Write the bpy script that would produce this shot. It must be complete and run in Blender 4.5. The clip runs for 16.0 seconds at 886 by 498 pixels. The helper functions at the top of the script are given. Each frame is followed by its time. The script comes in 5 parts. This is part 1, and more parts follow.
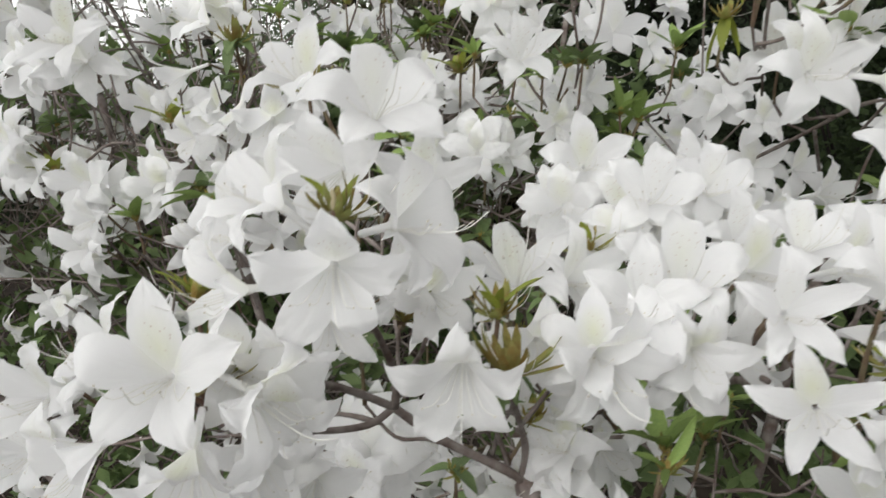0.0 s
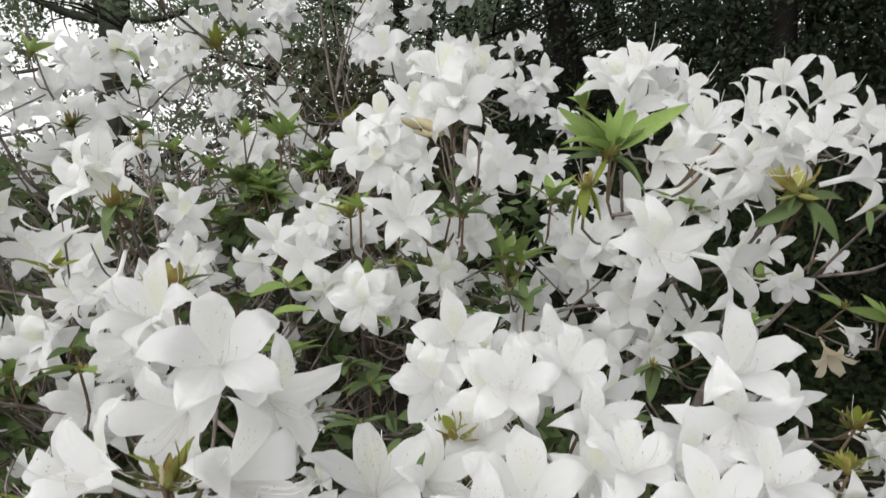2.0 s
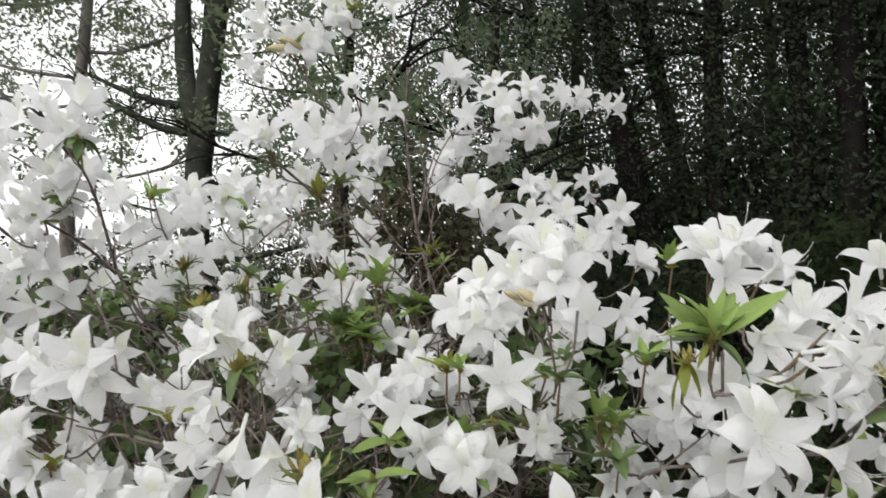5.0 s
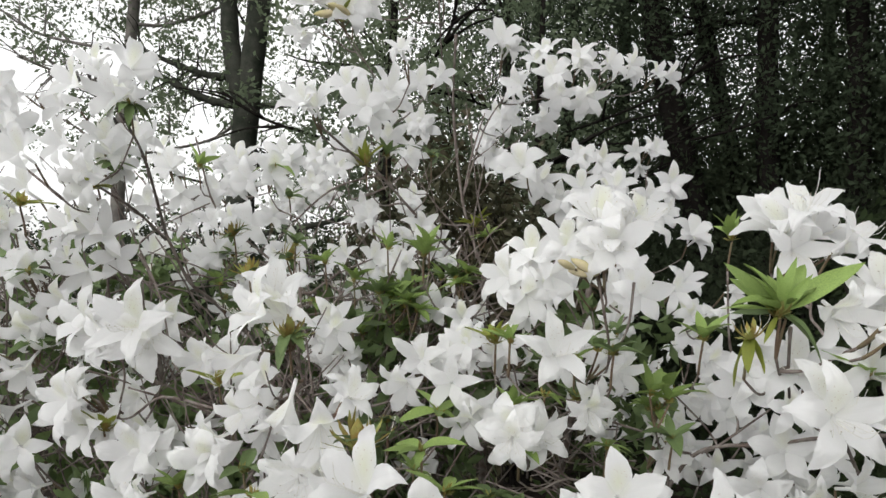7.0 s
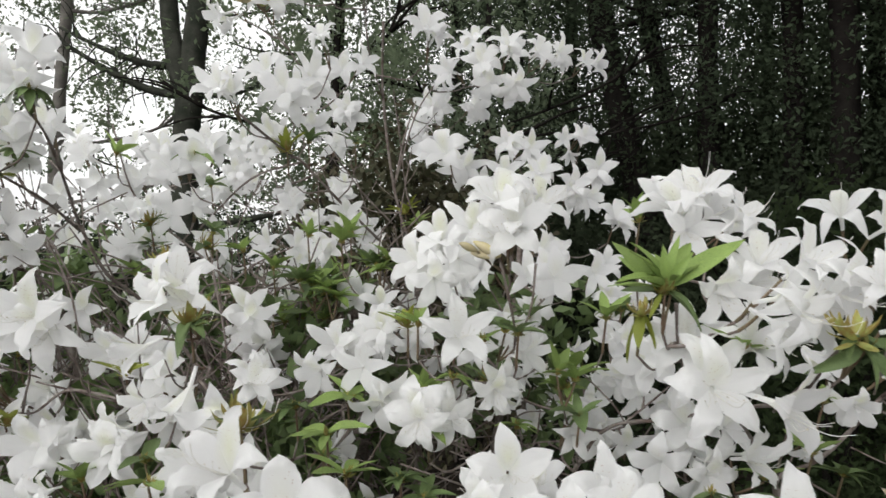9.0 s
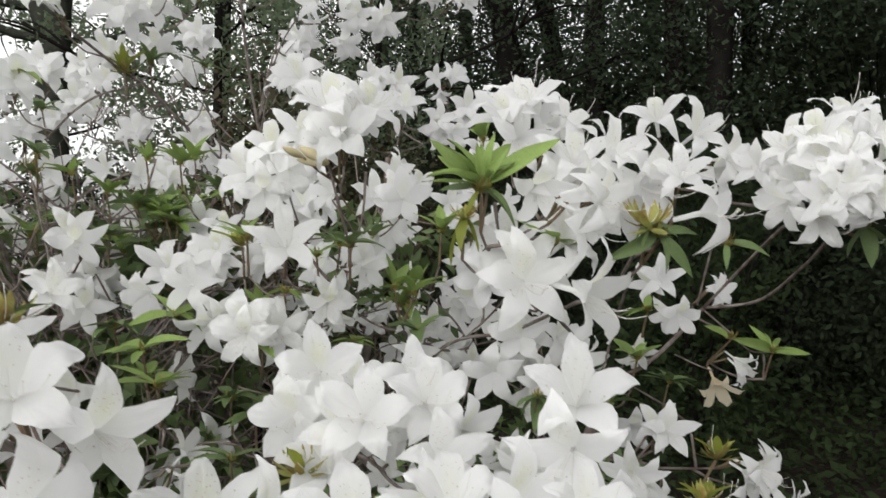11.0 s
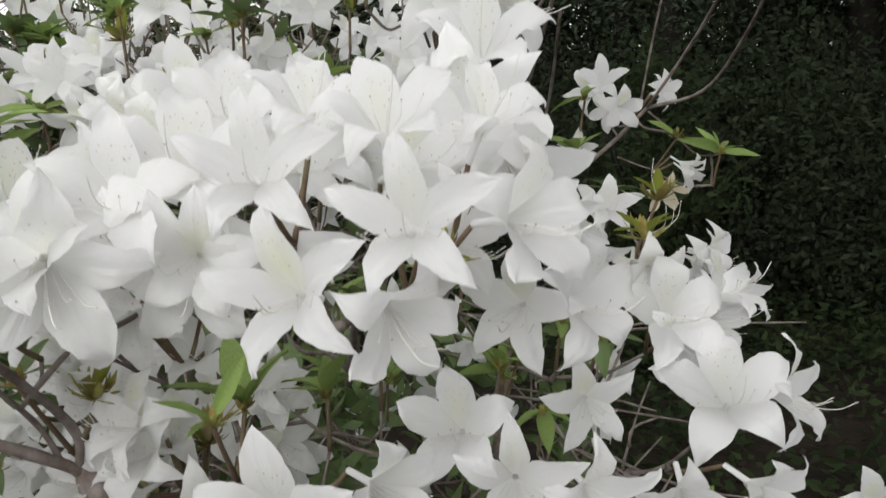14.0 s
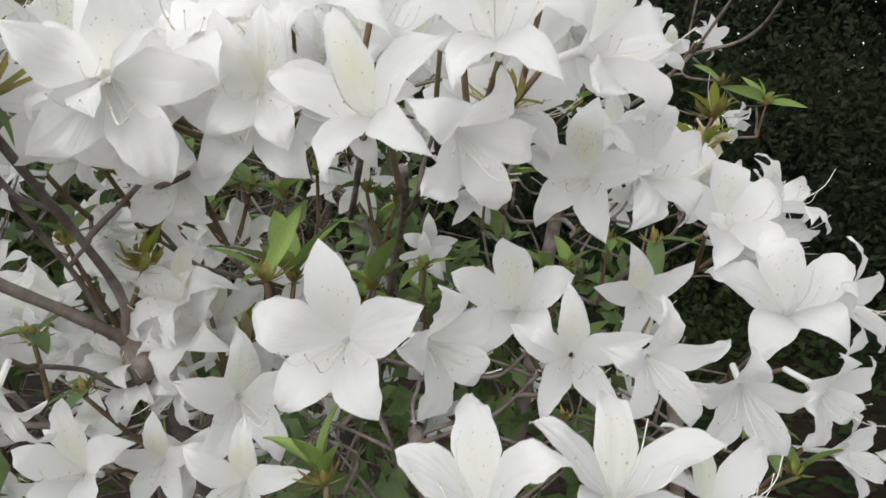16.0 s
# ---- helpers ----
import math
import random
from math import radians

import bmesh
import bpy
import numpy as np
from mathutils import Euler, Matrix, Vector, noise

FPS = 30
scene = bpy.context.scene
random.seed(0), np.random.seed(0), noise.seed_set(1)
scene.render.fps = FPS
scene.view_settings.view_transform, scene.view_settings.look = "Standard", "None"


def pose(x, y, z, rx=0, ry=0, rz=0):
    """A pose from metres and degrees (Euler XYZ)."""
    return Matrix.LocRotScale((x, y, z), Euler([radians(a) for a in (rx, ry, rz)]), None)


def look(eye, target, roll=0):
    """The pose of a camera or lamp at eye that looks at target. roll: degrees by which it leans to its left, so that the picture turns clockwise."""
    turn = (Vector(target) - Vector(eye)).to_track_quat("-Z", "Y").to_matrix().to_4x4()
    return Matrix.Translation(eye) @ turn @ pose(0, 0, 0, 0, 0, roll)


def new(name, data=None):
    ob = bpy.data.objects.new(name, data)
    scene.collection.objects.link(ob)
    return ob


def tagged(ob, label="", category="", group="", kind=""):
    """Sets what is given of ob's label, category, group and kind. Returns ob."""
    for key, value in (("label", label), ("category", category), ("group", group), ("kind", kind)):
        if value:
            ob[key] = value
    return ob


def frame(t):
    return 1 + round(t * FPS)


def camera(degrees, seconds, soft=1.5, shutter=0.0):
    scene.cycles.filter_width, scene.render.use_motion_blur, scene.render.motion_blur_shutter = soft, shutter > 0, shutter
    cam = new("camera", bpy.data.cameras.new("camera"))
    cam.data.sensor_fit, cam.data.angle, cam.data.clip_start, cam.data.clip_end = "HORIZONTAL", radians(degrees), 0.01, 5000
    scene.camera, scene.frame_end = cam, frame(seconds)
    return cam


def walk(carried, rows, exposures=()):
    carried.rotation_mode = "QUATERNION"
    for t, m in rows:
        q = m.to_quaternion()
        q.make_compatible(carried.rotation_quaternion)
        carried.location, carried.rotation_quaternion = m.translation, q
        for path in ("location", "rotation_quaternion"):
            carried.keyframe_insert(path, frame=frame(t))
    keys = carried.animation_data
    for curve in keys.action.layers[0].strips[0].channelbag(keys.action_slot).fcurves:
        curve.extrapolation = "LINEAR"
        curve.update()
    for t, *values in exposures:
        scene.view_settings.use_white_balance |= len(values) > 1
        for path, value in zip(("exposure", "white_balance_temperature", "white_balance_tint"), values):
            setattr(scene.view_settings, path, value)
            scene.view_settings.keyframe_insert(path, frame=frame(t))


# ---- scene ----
cam = camera(64.42, 16.0, shutter=0.5)
PATH = [
    (0.0, (0.0000, 0.0000, 1.3000), (0.0000, 0.9877, 1.1436), 0.00),
    (0.5, (0.0141, -0.0107, 1.3164), (0.0423, 0.9791, 1.1769), 0.00),
    (1.0, (0.0259, -0.0086, 1.3322), (0.0902, 0.9835, 1.2241), 0.08),
    (1.5, (0.0342, -0.0092, 1.3530), (0.1193, 0.9835, 1.2686), -1.18),
    (2.0, (0.0340, -0.0071, 1.3670), (0.1367, 0.9860, 1.3088), -0.73),
    (2.5, (0.0315, -0.0082, 1.3783), (0.1411, 0.9852, 1.3441), -0.97),
    (3.0, (0.0232, -0.0149, 1.3879), (0.1102, 0.9812, 1.3760), -0.44),
    (3.5, (0.0156, -0.0128, 1.3960), (0.0780, 0.9852, 1.4062), -0.21),
    (4.0, (0.0117, -0.0159, 1.4070), (0.0664, 0.9820, 1.4402), 0.19),
    (4.5, (0.0048, -0.0244, 1.4144), (0.0392, 0.9732, 1.4744), 0.25),
    (5.0, (-0.0015, -0.0354, 1.4226), (0.0172, 0.9610, 1.5052), 0.31),
    (5.2, (-0.0059, -0.0393, 1.4239), (-0.0045, 0.9566, 1.5141), 0.74),
    (7.3, (-0.0106, -0.0171, 1.4169), (-0.0489, 0.9814, 1.4560), 1.30),
    (7.5, (-0.0022, -0.0155, 1.4171), (-0.0273, 0.9835, 1.4534), 0.97),
    (8.0, (0.0074, -0.0136, 1.4160), (0.0018, 0.9858, 1.4500), 0.79),
    (8.2, (0.0102, -0.0140, 1.4150), (0.0099, 0.9854, 1.4497), 0.86),
    (10.3, (0.0702, -0.0355, 1.3916), (0.1921, 0.9570, 1.4046), -0.53),
    (10.5, (0.0748, -0.0258, 1.3847), (0.2178, 0.9639, 1.3814), -0.33),
    (11.0, (0.0884, -0.0141, 1.3686), (0.2582, 0.9711, 1.3489), 0.01),
    (11.5, (0.1006, -0.0102, 1.3540), (0.2969, 0.9697, 1.3201), 0.03),
    (12.0, (0.1106, -0.0118, 1.3400), (0.3282, 0.9633, 1.2971), 0.11),
    (12.5, (0.1180, -0.0104, 1.3265), (0.3526, 0.9606, 1.2799), 0.34),
    (13.0, (0.1212, -0.0025, 1.3029), (0.3546, 0.9688, 1.2552), 0.28),
    (13.5, (0.1211, 0.0219, 1.2636), (0.3423, 0.9927, 1.1707), -1.30),
    (14.0, (0.1292, 0.0378, 1.2350), (0.3525, 1.0077, 1.1374), -2.60),
    (14.5, (0.1275, 0.0429, 1.2192), (0.3556, 1.0107, 1.1128), -1.91),
    (15.0, (0.1214, 0.0416, 1.2105), (0.3335, 1.0123, 1.0971), -1.76),
    (15.5, (0.1164, 0.0449, 1.1996), (0.3227, 1.0174, 1.0917), -0.50),
    (16.0, (0.1134, 0.0456, 1.1857), (0.3113, 1.0205, 1.0833), -1.04),
]
walk(cam, [(t, look(eye, target, roll)) for t, eye, target, roll in PATH], exposures=((0.0, 0.16), (3.0, 0.14), (5.0, 0.20), (8.0, 0.15), (11.0, 0.14), (14.0, 0.17), (14.5, 0.20), (15.5, 0.28), (16.0, 0.35)))

# ---- light ----
SUN_EL, SUN_AZ = 34.0, 215.0
world = bpy.data.worlds.new("sky")
scene.world = world
world.use_nodes = True
wn = world.node_tree
sky = wn.nodes.new("ShaderNodeTexSky")
sky.sky_type, sky.sun_disc = "NISHITA", False
sky.sun_elevation, sky.sun_rotation = radians(SUN_EL), radians(SUN_AZ)
sky.air_density, sky.dust_density = 1.0, 4.0
veil = wn.nodes.new("ShaderNodeHueSaturation")
veil.inputs["Saturation"].default_value = 0.03
wn.links.new(sky.outputs["Color"], veil.inputs["Color"])
cloud = wn.nodes.new("ShaderNodeMix")
cloud.data_type = "RGBA"
cloud.inputs["Factor"].default_value = 0.5
cloud.inputs[7].default_value = (5.0, 5.0, 4.95, 1)
wn.links.new(veil.outputs["Color"], cloud.inputs[6])
wn.links.new(cloud.outputs[2], wn.nodes["Background"].inputs["Color"])
wn.nodes["Background"].inputs["Strength"].default_value = 0.26
sun = new("sun", bpy.data.lights.new("sun", "SUN"))
sun.data.energy, sun.data.angle, sun.data.color = 0.2, radians(25), (1.0, 0.97, 0.93)
sun.matrix_world = look((-6.2, -8.9, 7.3), (0, 0, 0))


# ---- materials ----
def material(name, base, rough=0.6, bump=0.0, scale=20.0, vary=0.15, second=None, through_light=0.0, coord="Object", spec=0.3, per_object=0.0):
    """A surface with grain and blotches at two scales, relief, and light that passes through thin leaves."""
    m = bpy.data.materials.new(name)
    m.use_nodes = True
    t = m.node_tree
    b = t.nodes["Principled BSDF"]
    b.inputs["Roughness"].default_value = rough
    b.inputs["Specular IOR Level"].default_value = spec
    co = t.nodes.new("ShaderNodeTexCoord")
    n1 = t.nodes.new("ShaderNodeTexNoise")
    n1.inputs["Scale"].default_value, n1.inputs["Detail"].default_value = scale, 4
    n2 = t.nodes.new("ShaderNodeTexNoise")
    n2.inputs["Scale"].default_value, n2.inputs["Detail"].default_value = scale * 7, 3
    t.links.new(co.outputs[coord], n1.inputs["Vector"])
    t.links.new(co.outputs[coord], n2.inputs["Vector"])
    ramp = t.nodes.new("ShaderNodeValToRGB")
    other = second or tuple(c * (1 - 2 * vary) for c in base)
    ramp.color_ramp.elements[0].color = (*other, 1)
    ramp.color_ramp.elements[1].color = (*base, 1)
    ramp.color_ramp.elements[0].position, ramp.color_ramp.elements[1].position = 0.35, 0.65
    t.links.new(n1.outputs["Fac"], ramp.inputs["Fac"])
    mul = t.nodes.new("ShaderNodeMix")
    mul.data_type, mul.blend_type = "RGBA", "MULTIPLY"
    mul.inputs["Factor"].default_value = vary
    t.links.new(ramp.outputs["Color"], mul.inputs[6])
    t.links.new(n2.outputs["Fac"], mul.inputs[7])
    colour = mul.outputs[2]
    if per_object:
        info = t.nodes.new("ShaderNodeObjectInfo")
        hsv = t.nodes.new("ShaderNodeHueSaturation")
        mr = t.nodes.new("ShaderNodeMapRange")
        mr.inputs["To Min"].default_value, mr.inputs["To Max"].default_value = 1 - per_object, 1 + per_object
        t.links.new(info.outputs["Random"], mr.inputs["Value"])
        t.links.new(mr.outputs["Result"], hsv.inputs["Value"])
        t.links.new(colour, hsv.inputs["Color"])
        colour = hsv.outputs["Color"]
    t.links.new(colour, b.inputs["Base Color"])
    if bump:
        bp = t.nodes.new("ShaderNodeBump")
        bp.inputs["Strength"].default_value = bump
        bp.inputs["Distance"].default_value = 0.05 / scale
        t.links.new(n2.outputs["Fac"], bp.inputs["Height"])
        t.links.new(bp.outputs["Normal"], b.inputs["Normal"])
    if through_light:
        tr = t.nodes.new("ShaderNodeBsdfTranslucent")
        mix = t.nodes.new("ShaderNodeMixShader")
        mix.inputs["Fac"].default_value = through_light
        t.links.new(colour, tr.inputs["Color"])
        t.links.new(b.outputs["BSDF"], mix.inputs[1])
        t.links.new(tr.outputs["BSDF"], mix.inputs[2])
        t.links.new(mix.outputs["Shader"], t.nodes["Material Output"].inputs["Surface"])
    return m


def petal_material(name, base, throat):
    """White petals: faint veins, a pale green-yellow throat and brownish-pink speckles on the upper lobe."""
    m = bpy.data.materials.new(name)
    m.use_nodes = True
    t = m.node_tree
    link = t.links.new
    b = t.nodes["Principled BSDF"]
    b.inputs["Roughness"].default_value, b.inputs["Specular IOR Level"].default_value = 0.55, 0.2

    def math_node(op, a, c):
        n = t.nodes.new("ShaderNodeMath")
        n.operation, n.use_clamp = op, op in ("MULTIPLY",)
        for k, v in enumerate((a, c)):
            if isinstance(v, (int, float)):
                n.inputs[k].default_value = v
            else:
                link(v, n.inputs[k])
        return n.outputs[0]

    co = t.nodes.new("ShaderNodeTexCoord")
    sep = t.nodes.new("ShaderNodeSeparateXYZ")
    link(co.outputs["Object"], sep.inputs[0])
    x, y = sep.outputs["X"], sep.outputs["Y"]
    side = math_node("LESS_THAN", math_node("ABSOLUTE", x, 0.0), math_node("MULTIPLY", y, 0.42))
    band = math_node("MULTIPLY", math_node("GREATER_THAN", y, 0.10), math_node("LESS_THAN", y, 0.30))
    zone = math_node("MULTIPLY", side, band)
    vor = t.nodes.new("ShaderNodeTexVoronoi")
    vor.inputs["Scale"].default_value = 30
    link(co.outputs["Object"], vor.inputs["Vector"])
    dots = math_node("MULTIPLY", math_node("LESS_THAN", vor.outputs["Distance"], 0.17), zone)
    blotch = t.nodes.new("ShaderNodeTexGradient")
    blotch.gradient_type = "SPHERICAL"
    mp = t.nodes.new("ShaderNodeMapping")
    mp.inputs["Location"].default_value = (0, -0.72, -0.35)
    mp.inputs["Scale"].default_value = (6.5, 4.2, 2.0)
    link(co.outputs["Object"], mp.inputs["Vector"])
    link(mp.outputs["Vector"], blotch.inputs["Vector"])
    info = t.nodes.new("ShaderNodeObjectInfo")
    mix1 = t.nodes.new("ShaderNodeMix")
    mix1.data_type = "RGBA"
    mix1.inputs[6].default_value, mix1.inputs[7].default_value = (*base, 1), (*throat, 1)
    link(math_node("MULTIPLY", blotch.outputs["Fac"], math_node("MULTIPLY", info.outputs["Random"], 0.6)), mix1.inputs["Factor"])
    mix2 = t.nodes.new("ShaderNodeMix")
    mix2.data_type = "RGBA"
    mix2.inputs[7].default_value = (0.46, 0.27, 0.20, 1)
    link(mix1.outputs[2], mix2.inputs[6])
    link(math_node("MULTIPLY", dots, 0.45), mix2.inputs["Factor"])
    link(mix2.outputs[2], b.inputs["Base Color"])
    # fine veins and crinkles run outwards
    turn = math_node("ARCTAN2", y, x)
    flat = math_node("POWER", math_node("ADD", math_node("POWER", math_node("ABSOLUTE", x, 0.0), 2.0), math_node("POWER", math_node("ABSOLUTE", y, 0.0), 2.0)), 0.5)
    run = t.nodes.new("ShaderNodeCombineXYZ")
    link(turn, run.inputs["X"])
    link(flat, run.inputs["Y"])
    link(math_node("ADD", info.outputs["Random"], 0.0), run.inputs["Z"])
    stretch = t.nodes.new("ShaderNodeMapping")
    stretch.inputs["Scale"].default_value = (7.0, 3.2, 9.0)
    link(run.outputs["Vector"], stretch.inputs["Vector"])
    wave = t.nodes.new("ShaderNodeTexNoise")
    wave.inputs["Scale"].default_value, wave.inputs["Detail"].default_value = 1.0, 3
    link(stretch.outputs["Vector"], wave.inputs["Vector"])
    bp = t.nodes.new("ShaderNodeBump")
    bp.inputs["Strength"].default_value, bp.inputs["Distance"].default_value = 0.17, 0.03
    link(wave.outputs["Fac"], bp.inputs["Height"])
    link(bp.outputs["Normal"], b.inputs["Normal"])
    tr = t.nodes.new("ShaderNodeBsdfTranslucent")
    link(mix2.outputs[2], tr.inputs["Color"])
    mix = t.nodes.new("ShaderNodeMixShader")
    mix.inputs["Fac"].default_value = 0.62
    link(b.outputs["BSDF"], mix.inputs[1])
    link(tr.outputs["BSDF"], mix.inputs[2])
    link(mix.outputs["Shader"], t.nodes["Material Output"].inputs["Surface"])
    return m


PETAL = petal_material("petal_white", (0.905, 0.904, 0.902), (0.83, 0.86, 0.56))
PETAL_OLD = petal_material("petal_fading", (0.80, 0.72, 0.56), (0.62, 0.40, 0.16))
FILAMENT = material("filament", (0.90, 0.89, 0.84), 0.5, vary=0.05, through_light=0.3)
ANTHER = material("anther", (0.80, 0.73, 0.60), 0.7, vary=0.2)
LEAF = material("leaf_bright", (0.31, 0.42, 0.12), 0.5, 0.3, 60, 0.25, (0.21, 0.31, 0.09), 0.35, per_object=0.25)
LEAF_DARK = material("leaf_older", (0.19, 0.26, 0.10), 0.5, 0.3, 60, 0.3, (0.12, 0.18, 0.07), 0.3, per_object=0.3)
LEAF_YOUNG = material("leaf_young", (0.34, 0.36, 0.06), 0.45, 0.3, 60, 0.25, (0.24, 0.30, 0.05), 0.3, per_object=0.25)
SCALE = material("bud_scale", (0.42, 0.45, 0.14), 0.6, 0.4, 3.0, 0.3, (0.36, 0.24, 0.07), 0.3, per_object=0.3)
BUD = material("bud_cream", (0.66, 0.58, 0.38), 0.5, 0.2, 60, 0.2, (0.52, 0.46, 0.22), 0.2)
TWIG = material("twig_bark", (0.27, 0.235, 0.215), 0.8, 0.6, 90, 0.4, (0.13, 0.095, 0.08), coord="Object")
GREEN_TWIG = material("twig_green", (0.18, 0.15, 0.085), 0.7, 0.4, 90, 0.3, (0.14, 0.085, 0.06))
# near black: the wood's deep shade is put into this bark's colour
BARK = material("shaded_tree_bark", (0.022, 0.020, 0.017), 0.95, 0.9, 9, 0.5, (0.013, 0.011, 0.010), spec=0.03)
BARK_GREY = material("grey_green_bark", (0.060, 0.062, 0.050), 0.95, 0.9, 9, 0.5, (0.028, 0.032, 0.024), spec=0.1)
POLE = material("grey_bark", (0.20, 0.185, 0.165), 0.9, 0.7, 9, 0.35, (0.12, 0.11, 0.10))
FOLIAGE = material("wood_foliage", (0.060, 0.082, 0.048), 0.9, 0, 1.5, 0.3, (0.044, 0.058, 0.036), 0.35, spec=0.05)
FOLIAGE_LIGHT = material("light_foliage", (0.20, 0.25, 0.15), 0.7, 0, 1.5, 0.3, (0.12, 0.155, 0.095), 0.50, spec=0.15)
FOLIAGE_BROWN = material("brown_foliage", (0.07, 0.055, 0.03), 0.7, 0, 2.5, 0.4, (0.045, 0.05, 0.022), 0.12)
# darker copy of the wood foliage; the understorey's shade is in the colour
SHADED_SHRUB_LEAF = material("shaded_evergreen_leaf", (0.046, 0.060, 0.034), 0.9, 0, 1.5, 0.3, (0.032, 0.042, 0.025), 0.40, spec=0.05)
# undergrowth, fallen leaves and soil: dark base colours carry the wood's deep shade
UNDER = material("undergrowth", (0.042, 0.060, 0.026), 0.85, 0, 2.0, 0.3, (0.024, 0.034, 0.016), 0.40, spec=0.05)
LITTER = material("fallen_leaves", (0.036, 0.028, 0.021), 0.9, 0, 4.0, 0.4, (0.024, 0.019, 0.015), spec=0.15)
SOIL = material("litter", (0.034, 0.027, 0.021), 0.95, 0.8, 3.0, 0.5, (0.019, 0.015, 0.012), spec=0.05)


# ---- builders ----
def part(ob, parent):
    ob.parent = parent
    ob.matrix_parent_inverse = parent.matrix_world.inverted()
    return ob


def mesh_of(name, verts, faces, mat, smooth=True):
    me = bpy.data.meshes.new(name)
    me.from_pydata([tuple(v) for v in verts], [], [tuple(f) for f in faces])
    me.materials.append(mat)
    if smooth:
        me.polygons.foreach_set("use_smooth", [True] * len(me.polygons))
    me.update()
    return me


def smooth_path(points, steps=5):
    """A curve through the points."""
    p = [Vector(q) for q in points]
    p = [2 * p[0] - p[1], *p, 2 * p[-1] - p[-2]]
    out = []
    for a, b, c, d in zip(p, p[1:], p[2:], p[3:]):
        for k in range(steps):
            t = k / steps
            out.append(0.5 * (2 * b + (c - a) * t + (2 * a - 5 * b + 4 * c - d) * t * t + (3 * b - a - 3 * c + d) * t ** 3))
    return out + [p[-2]]


def tube(path, r0, r1, sides=6, knobs=0.0):
    """Rings along a path, thinning from r0 to r1, closed at both ends."""
    verts, faces = [], []
    n = len(path)
    for i, q in enumerate(path):
        way = (path[min(i + 1, n - 1)] - path[max(i - 1, 0)]).normalized()
        one = way.orthogonal().normalized() if i == 0 else (one - way * one.dot(way)).normalized()
        two = way.cross(one)
        r = r0 + (r1 - r0) * i / (n - 1)
        r *= 1 + knobs * (noise.noise(q * 90) + (0.5 if i % 5 == 0 else 0))
        for k in range(sides):
            a = 2 * math.pi * k / sides
            verts.append(q + one * (r * math.cos(a)) + two * (r * math.sin(a)))
    for i in range(n - 1):
        for k in range(sides):
            a, b = i * sides + k, i * sides + (k + 1) % sides
            faces.append((a, b, b + sides, a + sides))
    faces += [tuple(range(sides))[::-1], tuple((n - 1) * sides + k for k in range(sides))]
    return verts, faces


